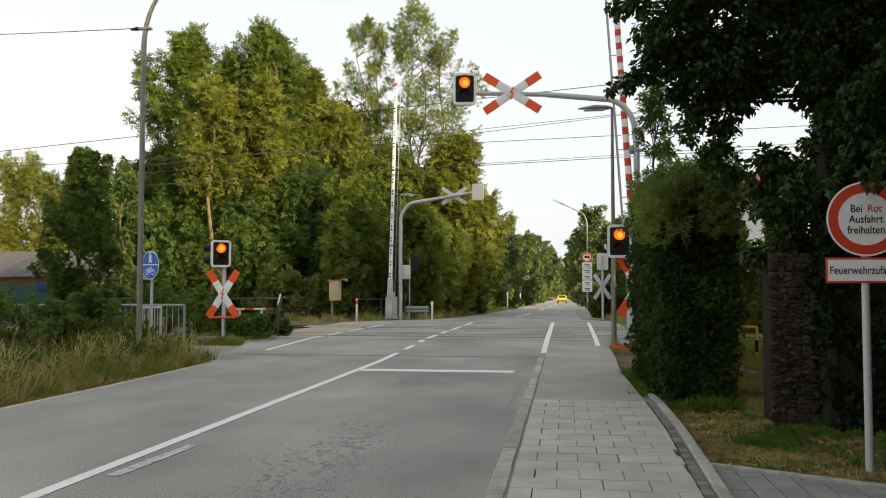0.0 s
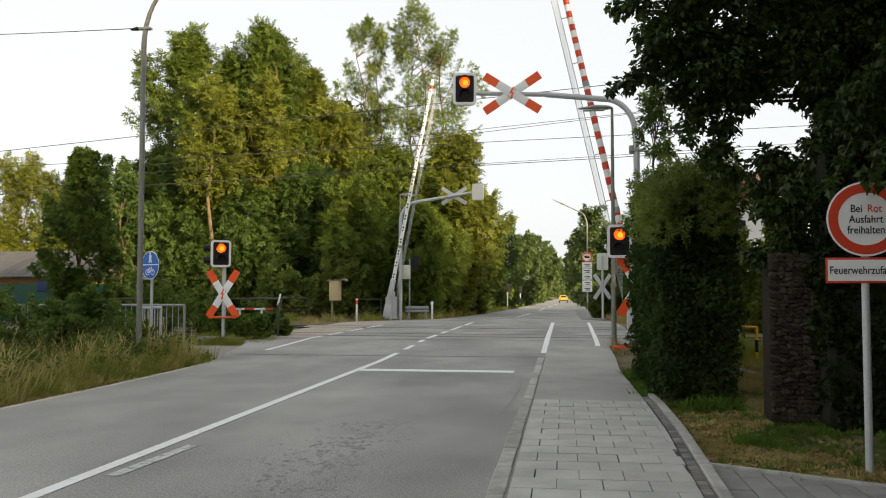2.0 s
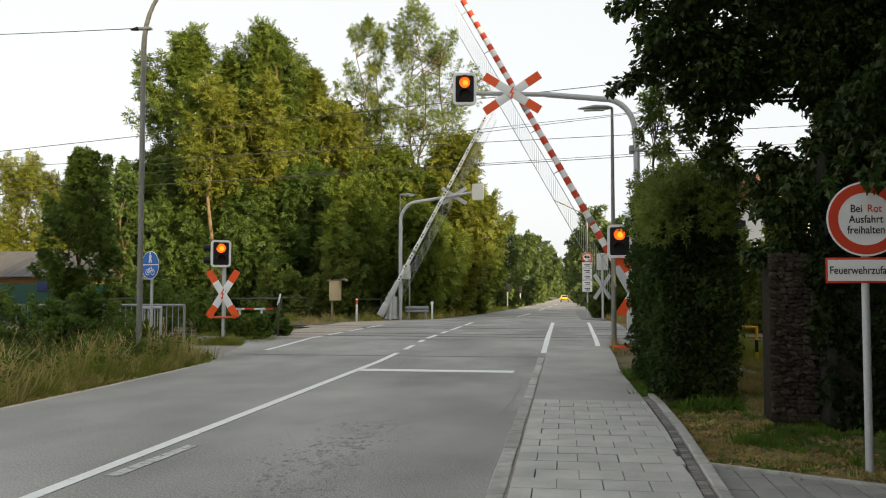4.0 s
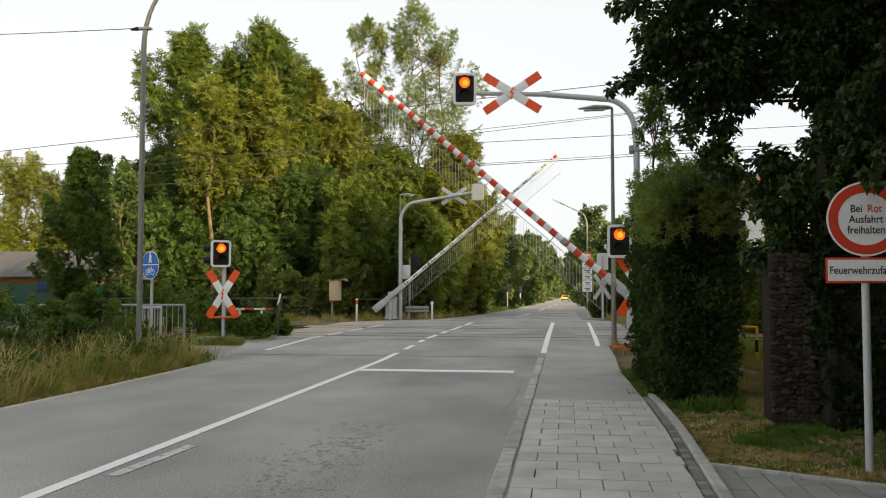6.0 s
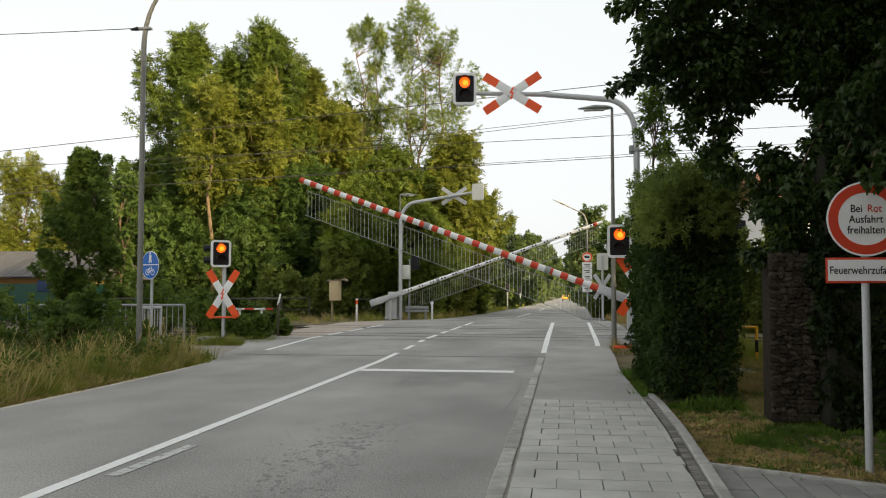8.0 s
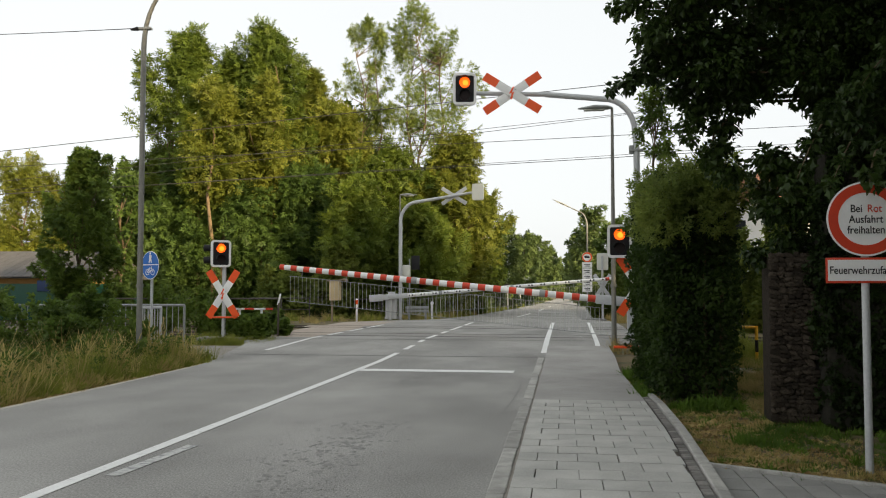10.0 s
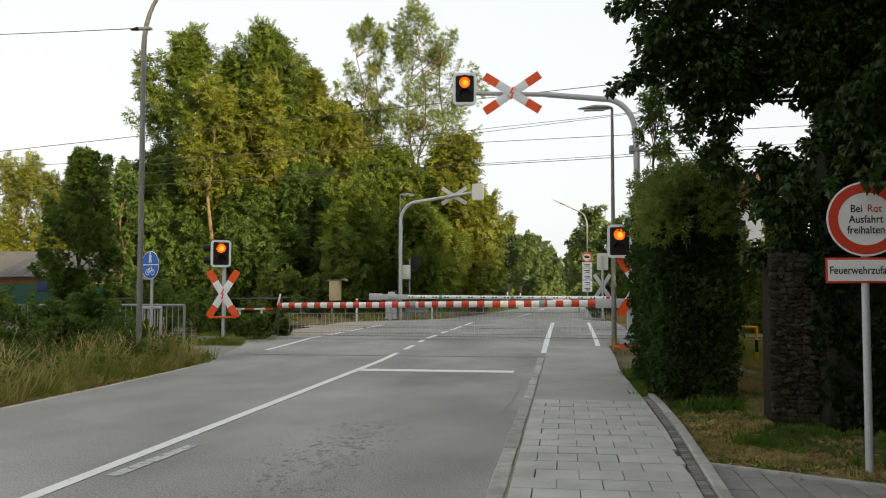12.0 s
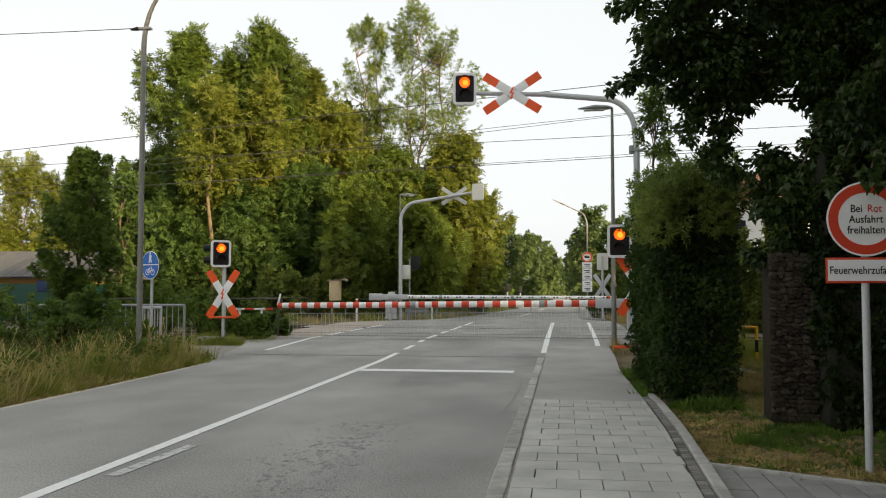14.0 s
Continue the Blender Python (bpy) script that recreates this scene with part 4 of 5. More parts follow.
tree("ash_tree", -7.32, 58, 12.07, 7.66, 0.05, 11424, LEAF_WARM, "yellow-green ash tree at the edge of the wood", "ash", 0.6, seed=6, bark=BARK_PALE, trunk=0.14, peak=0.5)
tree("ash_tree", -11.60, 57, 11.21, 6.84, 0.05, 9710, LEAF_ASH, "green ash tree at the edge of the wood", "ash", 0.6, seed=7, trunk=0.14)
tree("shrub", -20.00, 52, 8.01, 8.18, 0.0, 9500, LEAF_DARK, "dense dark green shrub at the wood's edge", "ash", 0.56, seed=8, trunk=0.1, limbs=False, clumps=90, peak=0.4)
tree("shrub", -16.64, 53, 9.36, 6.82, 0.0, 9500, LEAF_DARK, "dense dark green shrub at the wood's edge", "ash", 0.56, seed=9, trunk=0.1, limbs=False, clumps=90, peak=0.4)
tree("shrub", -24.20, 53, 9.88, 6.95, 0.0, 9500, LEAF_DARK, "dense dark green shrub at the wood's edge", "ash", 0.56, seed=10, trunk=0.1, limbs=False, clumps=90, peak=0.45)
tree("shrub", -12.23, 50, 7.80, 5.70, 0.0, 9000, LEAF_ASH, "dense green shrub beside the far mast", "ash", 0.56, seed=11, trunk=0.1, limbs=False, clumps=90, peak=0.4)
tree("shrub", -8.65, 52, 6.61, 6.21, 0.0, 9000, LEAF_ASH, "dense green shrub behind the far mast", "ash", 0.56, seed=12, trunk=0.1, limbs=False, clumps=90, peak=0.4)
tree("shrub", -6.53, 66, 9.13, 5.21, 0.0, 8000, LEAF_ASH, "green shrub beside the far road", "broad", 0.37, seed=13, trunk=0.1, limbs=False, peak=0.4)
# these two low shrubs look lit through their paler leaf colour
tree("shrub", -12.46, 47, 3.90, 2.85, 0.0, 3500, LEAF_AIRY_LIT, "low green shrub with light in its pale leaf colour", "broad", 0.3, seed=14, trunk=0.06, limbs=False, peak=0.4)
tree("shrub", -15.41, 46, 2.61, 3.75, 0.0, 3500, LEAF_AIRY_LIT, "low green shrub with light in its pale leaf colour", "broad", 0.3, seed=15, trunk=0.06, limbs=False, peak=0.4)
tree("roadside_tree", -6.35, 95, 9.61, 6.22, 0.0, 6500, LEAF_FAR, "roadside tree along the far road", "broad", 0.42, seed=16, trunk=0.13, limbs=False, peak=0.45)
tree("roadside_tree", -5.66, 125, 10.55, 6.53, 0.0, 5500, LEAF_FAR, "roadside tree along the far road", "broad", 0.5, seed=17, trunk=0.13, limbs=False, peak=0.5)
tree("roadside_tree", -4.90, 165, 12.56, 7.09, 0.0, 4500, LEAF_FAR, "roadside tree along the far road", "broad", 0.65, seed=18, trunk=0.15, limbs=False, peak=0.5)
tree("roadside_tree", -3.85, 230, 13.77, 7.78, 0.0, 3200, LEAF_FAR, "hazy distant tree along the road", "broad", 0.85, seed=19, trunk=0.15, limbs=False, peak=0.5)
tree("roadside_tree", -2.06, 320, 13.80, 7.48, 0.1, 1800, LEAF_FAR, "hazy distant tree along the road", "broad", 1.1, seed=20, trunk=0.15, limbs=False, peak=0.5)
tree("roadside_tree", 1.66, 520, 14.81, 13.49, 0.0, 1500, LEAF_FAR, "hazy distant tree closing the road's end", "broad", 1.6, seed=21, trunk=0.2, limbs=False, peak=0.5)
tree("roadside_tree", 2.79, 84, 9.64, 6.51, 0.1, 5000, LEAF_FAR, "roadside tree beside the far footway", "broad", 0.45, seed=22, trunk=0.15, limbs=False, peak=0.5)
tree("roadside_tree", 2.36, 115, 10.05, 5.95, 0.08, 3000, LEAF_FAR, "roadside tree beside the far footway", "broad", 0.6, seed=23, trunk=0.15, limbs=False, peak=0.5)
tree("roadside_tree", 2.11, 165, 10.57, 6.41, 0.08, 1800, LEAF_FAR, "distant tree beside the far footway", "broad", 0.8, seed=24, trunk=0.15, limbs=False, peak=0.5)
tree("roadside_tree", 4.08, 66, 7.04, 4.24, 0.0, 4500, LEAF_DARK, "green tree behind the far signal post", "broad", 0.4, seed=25, trunk=0.13, limbs=False, peak=0.5)
tree("shrub", 2.17, 50, 1.40, 1.61, 0.0, 2200, LEAF_ASH, "rounded green shrub beside the far footway", "broad", 0.24, seed=26, trunk=0.04, limbs=False, peak=0.4)
tree("shrub", 2.87, 49, 2.81, 2.21, 0.0, 2600, LEAF_ASH, "rounded clipped shrub near the far signal", "broad", 0.24, seed=27, trunk=0.04, limbs=False, peak=0.5)
tree("field_tree", -16.1, 27, 5.9, 3.6, 0.04, 8500, LEAF_WEED, "leafy green maple sapling behind the railing", "broad", 0.24, seed=28, trunk=0.07, peak=0.38, clumps=80, gap=0.3)
tree("field_tree", -21.65, 40, 7.80, 3.07, 0.05, 3600, LEAF_DARK, "dark leafy tree behind the lamp pole", "broad", 0.32, seed=29, trunk=0.1, peak=0.5)
tree("ash_tree", -44.45, 66, 12.57, 8.6, 0.0, 9500, LEAF_WARM, "yellow-green tree behind the shed", "ash", 0.6, seed=30, bark=BARK_PALE, trunk=0.15)
tree("ash_tree", -41.5, 70, 13.0, 8.5, 0.0, 9500, LEAF_WARM, "yellow-green tree behind the shed", "ash", 0.6, seed=31, bark=BARK_PALE, trunk=0.15)
tree("ash_tree", -30.91, 60, 10.70, 5.42, 0.05, 6854, LEAF_ASH, "green tree at the wood's end", "ash", 0.62, seed=32, trunk=0.15)
tree("ash_tree", -30.12, 62, 12.94, 4.73, 0.05, 6854, LEAF_ASH, "green tree at the wood's end", "ash", 0.62, seed=33, trunk=0.15)
tree("ash_tree", 1.85, 17.5, 5.55, 1.23, 0.3, 900, LEAF_WEED, "young ash with long leaves behind the hedge", "ash", 0.26, seed=34, trunk=0.04, gap=1.0, clumps=40)
# light on the next two shrubs is put into their paler leaves
tree("shrub", 5.85, 30, 3.16, 3.22, 0.0, 4500, LEAF_AIRY_LIT, "gateway shrub with light in its pale leaf colour", "broad", 0.26, seed=35, trunk=0.06, limbs=False, peak=0.4)
tree("shrub", 8.27, 34, 4.23, 3.20, 0.0, 4500, LEAF_AIRY_LIT, "gateway shrub with light in its pale leaf colour", "broad", 0.3, seed=36, trunk=0.06, limbs=False, peak=0.4)
tree("shrub", 2.99, 31, 2.85, 2.98, 0.0, 4500, LEAF_DARK, "green shrub beside the tracks", "broad", 0.26, seed=37, trunk=0.06, limbs=False, peak=0.4)
tree("ash_tree", -22.68, 67, 18.0, 12.29, 0.05, 9500, LEAF_ASH, "dense ash tree inside the wood", "broad", 0.6, seed=38, trunk=0.14, clumps=70, tip=0.8)
tree("ash_tree", -18.06, 69, 16.73, 9.28, 0.05, 7000, LEAF_ASH, "dense ash tree inside the wood", "broad", 0.6, seed=39, trunk=0.14, clumps=60)
tree("ash_tree", -28.70, 66, 16.16, 9.08, 0.05, 6000, LEAF_ASH, "dense ash tree inside the wood", "broad", 0.6, seed=40, trunk=0.14, clumps=60)
tree("ash_tree", -23.0, 52, 14.4, 5.0, 0.5, 2800, LEAF_ASH, "slender ash with a bare warm-lit trunk", "ash", 0.6, seed=41, bark=BARK_PALE, trunk=0.14, peak=0.7, clumps=36)
tree("ash_tree", -21.4, 51, 15.3, 5.4, 0.48, 3000, LEAF_WARM, "slender ash with a bare warm-lit trunk", "ash", 0.6, seed=42, bark=BARK_PALE, trunk=0.17, peak=0.7, clumps=36, stems=2)
tree("ash_tree", -18.6, 52, 15.0, 4.8, 0.5, 2800, LEAF_WARM, "slender ash with forked warm-lit stems", "ash", 0.6, seed=43, bark=BARK_PALE, trunk=0.12, peak=0.7, clumps=40, stems=2)


# the maple over the footway: a trunk behind the ivy and boughs that reach over the kerb
LEAFY, BOUGH_LINES = [], []


def bough(a, b, r0, r1, sag=0.12, step=0.2):
    """A limb of the maple from a out to b, with balls of leaves along it; r0, r1: their size at either end."""
    a, b = Vector(a), Vector(b)
    n = max(2, int((b - a).length / step))
    way = [a.lerp(b, i / n) + Vector((0, 0, sag * math.sin(math.pi * i / n))) for i in range(n + 1)]
    BOUGH_LINES.append(way)
    for i, p in enumerate(way):
        r = r0 + (r1 - r0) * i / n
        LEAFY.append((*(p + Vector((random.uniform(-1, 1), random.uniform(-1, 1), random.uniform(-1, 1))) * r * 0.6), r * random.uniform(0.7, 1.1)))


random.seed(3)
bough((2.0, 10.2, 4.3), (0.95, 9.8, 4.28), 0.32, 0.28, 0.0)
bough((3.9, 10.6, 4.6), (0.74, 9.8, 4.66), 0.5, 0.24)
bough((3.9, 10.6, 3.95), (0.48, 9.9, 3.84), 0.42, 0.13)
bough((3.7, 10.4, 5.3), (1.0, 9.6, 5.0), 0.5, 0.3)
bough((4.1, 11.0, 4.3), (0.88, 10.0, 4.25), 0.5, 0.26)
bough((3.6, 10.8, 4.0), (1.4, 10.5, 3.9), 0.4, 0.28)
bough((2.1, 10.5, 3.8), (1.65, 10.6, 3.1), 0.26, 0.16, 0.0)
bough((1.75, 10.6, 3.8), (1.45, 10.3, 3.3), 0.26, 0.16, 0.0)
bough((3.8, 10.4, 3.5), (2.9, 10.2, 3.35), 0.42, 0.15)
bough((3.9, 10.6, 2.85), (2.0, 10.4, 3.0), 0.42, 0.26)
bough((1.9, 10.6, 3.75), (1.7, 10.7, 3.0), 0.22, 0.14, 0.0)
bough((3.6, 10.9, 2.65), (2.3, 10.8, 2.65), 0.36, 0.26)
bough((3.9, 10.6, 2.3), (2.4, 10.4, 2.4), 0.4, 0.24)
bough((3.6, 10.5, 1.95), (2.3, 10.5, 2.05), 0.3, 0.24)
bough((3.0, 9.4, 3.5), (2.15, 8.4, 2.5), 0.22, 0.13, 0.2)
bough((3.2, 9.2, 3.2), (2.34, 8.0, 2.4), 0.2, 0.1, 0.2)
bough((3.4, 9.0, 3.9), (2.62, 8.0, 3.3), 0.25, 0.12, 0.1)
bough((2.9, 8.4, 2.8), (2.48, 7.45, 2.34), 0.14, 0.07, 0.1)
rng = np.random.default_rng(11)
maple = thing("maple_tree", pose(4.3, 11.6, 0), "big dark maple with leafy boughs over the footway", "tree")
cc = np.array([(x - 4.3, y - 11.6, z) for x, y, z, r in LEAFY])
cr = np.array([r for x, y, z, r in LEAFY])
part("crown", sprays(rng, "crown", "maple", cc, cr, 42000, 0.088, LEAF_MAPLE_SHADED, squash=0.8, droop=0.7, shell=0.15), None, maple, smooth=False)
roof_c = np.array([(rng.uniform(-2.2, 4.5), rng.uniform(-1.5, 4.5), rng.uniform(4.2, 8.5)) for i in range(60)])
# unseen canopy added above the view to shade lawn and footway
roof_c = np.vstack([roof_c, np.array([(rng.uniform(-2.0, 4.0), rng.uniform(-10.5, -1.5), rng.uniform(4.6, 7.5)) for i in range(130)])])
roof_c[:, 2] = np.maximum(roof_c[:, 2], 5.9 - roof_c[:, 0] * 0.4)
part("upper_crown", sprays(rng, "upper_crown", "broad", roof_c, np.full(190, 0.95), 22000, 0.27, LEAF_MAPLE_SHADED, droop=0.5, shell=0.2), None, maple, smooth=False)
part("trunk", Solid().tube([(0, 0, -0.1), (0.05, 0, 1.5), (-0.05, 0.1, 3.0), (0.0, 0, 5.0), (0.1, 0, 7.5)], [0.3, 0.24, 0.2, 0.15, 0.06], 12), BARK, maple)
for way in BOUGH_LINES:
    pts = [Vector((0, 0, way[0].z + 0.2))] + [p - Vector((4.3, 11.6, 0)) for p in way]
    part("bough", Solid().tube(pts, [0.022 * (1 - 0.93 * k / (len(pts) - 1)) for k in range(len(pts))], 6), BARK, maple)


# the wood behind, and unseen trees added beside and behind the camera to block light
rng = np.random.default_rng(21)
wc = np.array([(rng.uniform(-62, -9), rng.uniform(72, 82), rng.uniform(0.5, 10.5)) for i in range(150)])
wc[:, 2] *= np.where(wc[:, 0] < -32, 0.75, 1.0)
def growth(name, x, y, h, n, size, material, label, seed):
    """Dense growth along the far road: x, y and h are ranges."""
    rng = np.random.default_rng(seed)
    c = np.array([(rng.uniform(*x), v, rng.uniform(0.2, h)) for v in np.linspace(y[0], y[1], 70)])
    c[:, 0] += np.interp(c[:, 1], [60, 110, 175, 320], [0, 0.6, 1.5, 3.9])
    c[:, 2] += np.array([ground_z(v) for v in c[:, 1]])
    return tagged(new(name, sprays(rng, name, "broad", c, rng.uniform(1.0, 1.9, 70), n, size, material, shell=0.3)), label, "shrubs", kind="stuff")


growth("roadside_growth", (-12.0, -8.6), (62, 230), 3.2, 5500, 0.66, LEAF_ASH, "dense green growth beside the far road", 31)
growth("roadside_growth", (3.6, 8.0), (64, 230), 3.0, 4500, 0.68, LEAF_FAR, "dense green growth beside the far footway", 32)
wood = new("woodland", sprays(rng, "woodland", "broad", wc, np.full(150, 2.3), 11000, 1.0, LEAF_ASH, shell=0.3))
tagged(wood, "dense green woodland behind the railway", "woodland", kind="stuff")
# out of view: invented trees that keep low sun off road and masts
for i, (x, y, h) in enumerate(((21.0, 27.0, 12.5), (26.5, 21.0, 13.5), (21.5, 18.0, 14.5), (31.0, 29.0, 14.0), (24.5, 31.5, 13.0), (8.5, 4.0, 14.5), (12.0, -2.0, 14.5), (9.5, 9.0, 11.9), (15.0, 6.0, 15.0), (7.0, -5.0, 11.9), (9.5, -11.0, 12.5), (14.5, -9.0, 14.0), (13.0, -17.0, 14.5), (18.0, -3.0, 15.0), (17, 13, 15.0), (13.0, 13.0, 14.0), (5.6, 1.2, 11.0), (4.6, -4.5, 10.0), (6.5, 5.2, 12.5), (15.0, 24.5, 17.0), (19.5, 33.0, 12.0), (24.0, 40.0, 14.0), (14.5, 20.5, 15.0), (29.0, 47.0, 16.0))):
    tree("sun_blocker_tree", x, y, h, 8.0 if h > 12 else 6.5, 0.03, 1600, LEAF_DARK, "unseen leafy tree added to block the sun", "small", 1.25, seed=90 + i, limbs=False, trunk=0.15, clumps=50)


def hedge(name, x0, x1, y0, y1, h, n, size, material, label, kind="small", seed=1, z0=0.0, core=(1.15, 1.4, 0.8), rough=0.2, share=(0.2, 0.2, 0.2, 0.2, 0.2)):
    """A clipped hedge: leaves over a rounded box, stems, and a dark box for the inner shade; share: of the leaves,
    front, back, left, right and top.
    """
    rng = np.random.default_rng(seed)
    root = thing(name, pose((x0 + x1) / 2, (y0 + y1) / 2, z0), label, "hedge")
    w, d = (x1 - x0) / 2, (y1 - y0) / 2
    k = rng.choice(5, n, p=share)
    u, v = rng.uniform(-1, 1, n), rng.random(n) ** 0.9
    inn = 1 - rng.random(n) ** 2 * 0.35
    x = np.where(k < 2, u, np.where(k == 2, -inn, np.where(k == 3, inn, u))) * w
    y = np.where(k == 0, -inn, np.where(k == 1, inn, np.where(k < 4, u, rng.uniform(-1, 1, n)))) * d
    z = np.where(k == 4, inn, v) * h
    lump = rough * np.sin(z * 4.1 + seed) * np.sin(x * 3.3 + y * 2.7) + 0.08 * np.sin(z * 9 + x * 7 + y * 6)
    r = 1 - 0.12 * (z / h) ** 4 - 0.1 * (1 - z / h) ** 3
    nx, ny = np.where(k == 2, -1, np.where(k == 3, 1, 0)), np.where(k == 0, -1, np.where(k == 1, 1, 0))
    pos = np.stack([x * r + nx * lump, y * r + ny * lump, z + np.where(k == 4, lump * 1.6, 0)], 1)
    out = np.stack([nx, ny, np.where(k == 4, 1.0, 0.25)], 1).astype(float)
    yd = out * 0.7 + rng.normal(size=(n, 3)) * 0.6 + np.array([0, 0, 0.2])
    nd = out + rng.normal(size=(n, 3)) * 0.6 + np.array([0, 0, 0.4])
    part("leaves", scatter("leaves", kind, pos, yd, nd, size * rng.uniform(0.6, 1.3, n), material), None, root, smooth=False)
    # solid dark box added to stop light leaking through the leaves
    part("core", Solid().box(w * core[0], d * core[1], h * core[2], pose(0, 0, h * core[2] / 2 - 0.03), 0.1), SHADE_CORE, root, "dark box standing in for the inner shade")
    st = Solid()
    for i in range(16):
        px, py = rng.uniform(-0.6, 0.6) * w, rng.uniform(-0.9, 0.9) * d
        st.tube([(px, py, -0.05), (px * 1.1, py, h * 0.45), (px * 1.25, py * 1.02, h * 0.88)], [0.035, 0.025, 0.008], 6)
    part("stemwork", st, BARK, root)
    return root


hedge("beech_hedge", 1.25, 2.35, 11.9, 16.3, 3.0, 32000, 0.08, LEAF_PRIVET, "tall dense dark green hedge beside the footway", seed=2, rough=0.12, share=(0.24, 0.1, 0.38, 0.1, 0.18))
hedge("ivy_wall", 2.74, 6.5, 9.9, 10.7, 3.2, 26000, 0.09, LEAF_HEDGE_SHADED, "dark ivy-covered wall behind the access sign", seed=5, core=(1.88, 1.6, 0.97), rough=0.1, share=(0.6, 0.04, 0.16, 0.02, 0.18))
# out of view, added only to stop low sun reaching lawn and footway
hedge("sun_blocker_hedge", 6.9, 7.9, -6.0, 9.6, 3.2, 9000, 0.24, LEAF_HEDGE_SHADED, "unseen tall dark hedge added to block low sun", seed=9, core=(1.4, 1.9, 0.9))
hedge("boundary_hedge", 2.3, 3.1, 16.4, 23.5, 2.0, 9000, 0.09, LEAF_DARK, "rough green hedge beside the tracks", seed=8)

# shoots on the hedge top; paler leaves carry the light falling there
shoot_c = np.array([(rng.uniform(1.2, 2.5), rng.uniform(11.7, 16.0), rng.uniform(2.65, 3.25)) for i in range(60)] + [(rng.uniform(1.2, 2.1), rng.uniform(11.6, 13.6), rng.uniform(2.25, 2.8)) for i in range(60)]) - np.array([1.765, 14.1, 0])
part("top_growth", sprays(rng, "top_growth", "ash", shoot_c, np.full(120, 0.24), 8000, 0.16, LEAF_AIRY_LIT, droop=-0.5), None, bpy.data.objects["beech_hedge"], "green shoots on top, light put into their paler leaves", smooth=False)["kind"] = "stuff"

# rubble gate pillar
pil = thing("gate_pillar", pose(2.57, 10.5, 0.0), "rubble stone gate pillar, shade in its dark colour, partly under leaves", "pillar")
part("core", Solid().box(0.46, 0.46, 1.9, pose(0, 0, 0.95), 0.01), STONE, pil, "dark mortar core")
rr = random.Random(4)
rock = []
for i in range(9):
    bm = bmesh.new()
    bmesh.ops.create_icosphere(bm, subdivisions=1, radius=0.62)
    for v in bm.verts:
        v.co = Vector([max(-0.5, min(0.5, q * rr.uniform(0.8, 1.25))) for q in v.co])
    me = bpy.data.meshes.new("stone")
    bm.to_mesh(me)
    bm.free()
    me.materials.append(STONE)
    rock.append(me)
z = 0.02
while z < 1.9:
    h = rr.uniform(0.035, 0.06)
    u = -0.25
    while u < 0.22:
        w = rr.uniform(0.05, 0.12)
        part("stone", rr.choice(rock), None, pil, at=pose(u + w / 2, -0.232, z + h / 2 + rr.uniform(-0.012, 0.012), 0, rr.uniform(-16, 16), 0) @ Matrix.Diagonal((w * 1.15, rr.uniform(0.03, 0.08), h * 1.25, 1)), smooth=False)
        u += w * 0.97
    z += h

# ---- railing and gates along the path ----
def railing(pts, h, label, mat0, posts=2.0, bars=0.13, rails=(1.0, 0.12), name="railing", r=0.03):
    root = thing(name, pose(0, 0, 0), label, "railing")
    for (xa, ya), (xb, yb) in zip(pts, pts[1:]):
        L = math.hypot(xb - xa, yb - ya)
        za, zb = ground_z(ya), ground_z(yb)
        at = lambda t, z: (xa + (xb - xa) * t, ya + (yb - ya) * t, za + (zb - za) * t + z)
        for f in rails:
            part("rail", Solid().tube([at(0, h * f), at(1, h * f)], r if f == 1.0 else r * 0.7, 8), mat0, root)
        n = max(1, round(L / posts))
        for i in range(n + 1):
            part("post", Solid().tube([at(i / n, -0.1), at(i / n, h)], r * 1.05, 8), mat0, root)
        if bars:
            k = int(L / bars)
            for i in range(1, k):
                part("bar", Solid().tube([at(i / k, h * 0.12), at(i / k, h)], 0.011, 5), mat0, root)
    return root


railing([(-15.5, 19.0), (-8.95, 19.5)], 1.12, "grey steel railing with upright bars in tall grass", GALV_DULL, 1.6, 0.14, r=0.03)
railing([(-9.03, 17.55), (-8.83, 18.05)], 1.12, "short pale steel railing beside the lamp pole", GALV, 1.5, 0.085)
railing([(-18, 30.5), (-10.6, 31.5)], 1.05, "low dark steel fence beside the railway", OLD_STEEL, 2.2, 0, (1.0, 0.5), "fence")
railing([(-14.5, 38.5), (-11.6, 38.5)], 1.05, "thin tubular fence beside the tracks", OLD_STEEL, 1.45, 0, (1.0, 0.5), "fence", 0.022)
railing([(-10.95, 44.9), (-9.6, 44.9)], 1.05, "thin tubular fence beside the far barrier", OLD_STEEL, 1.7, 0, (1.0, 0.55), "fence", 0.025)
barr = thing("path_barrier", pose(-9.55, 26.4, ground_z(26.4)), "low red and white bar across the path", "barrier")
part("bar", Solid().box(1.3, 0.04, 0.075, pose(-0.55, 0, 0.74), 0.01), WHITE, barr)
for x in (-0.02, -0.7):
    part("red_band", Solid().box(0.24, 0.046, 0.08, pose(x, 0, 0.74)), RED, barr, "red band")
for x in (-0.15, -1.1):
    part("post", Solid().box(0.07, 0.05, 0.85, pose(x, 0.03, 0.3), 0.01), WHITE, barr, "short white post")

yb = thing("yellow_barrier", pose(4.02, 19.0, 0.0), "yellow and black tubular path barrier", "barrier")
part("bar", Solid().tube([(-1.6, 0, 0.72), (0, 0, 0.72)], 0.03, 10), YELLOW, yb)
part("post", Solid().tube([(0, 0, -0.1), (0, 0, 0.75)], 0.035, 10), YELLOW, yb)
for x in (-0.9, -0.3):
    part("black_band", Solid().tube([(x - 0.3, 0, 0.72), (x, 0, 0.72)], 0.032, 10), BLACK, yb, "black band")
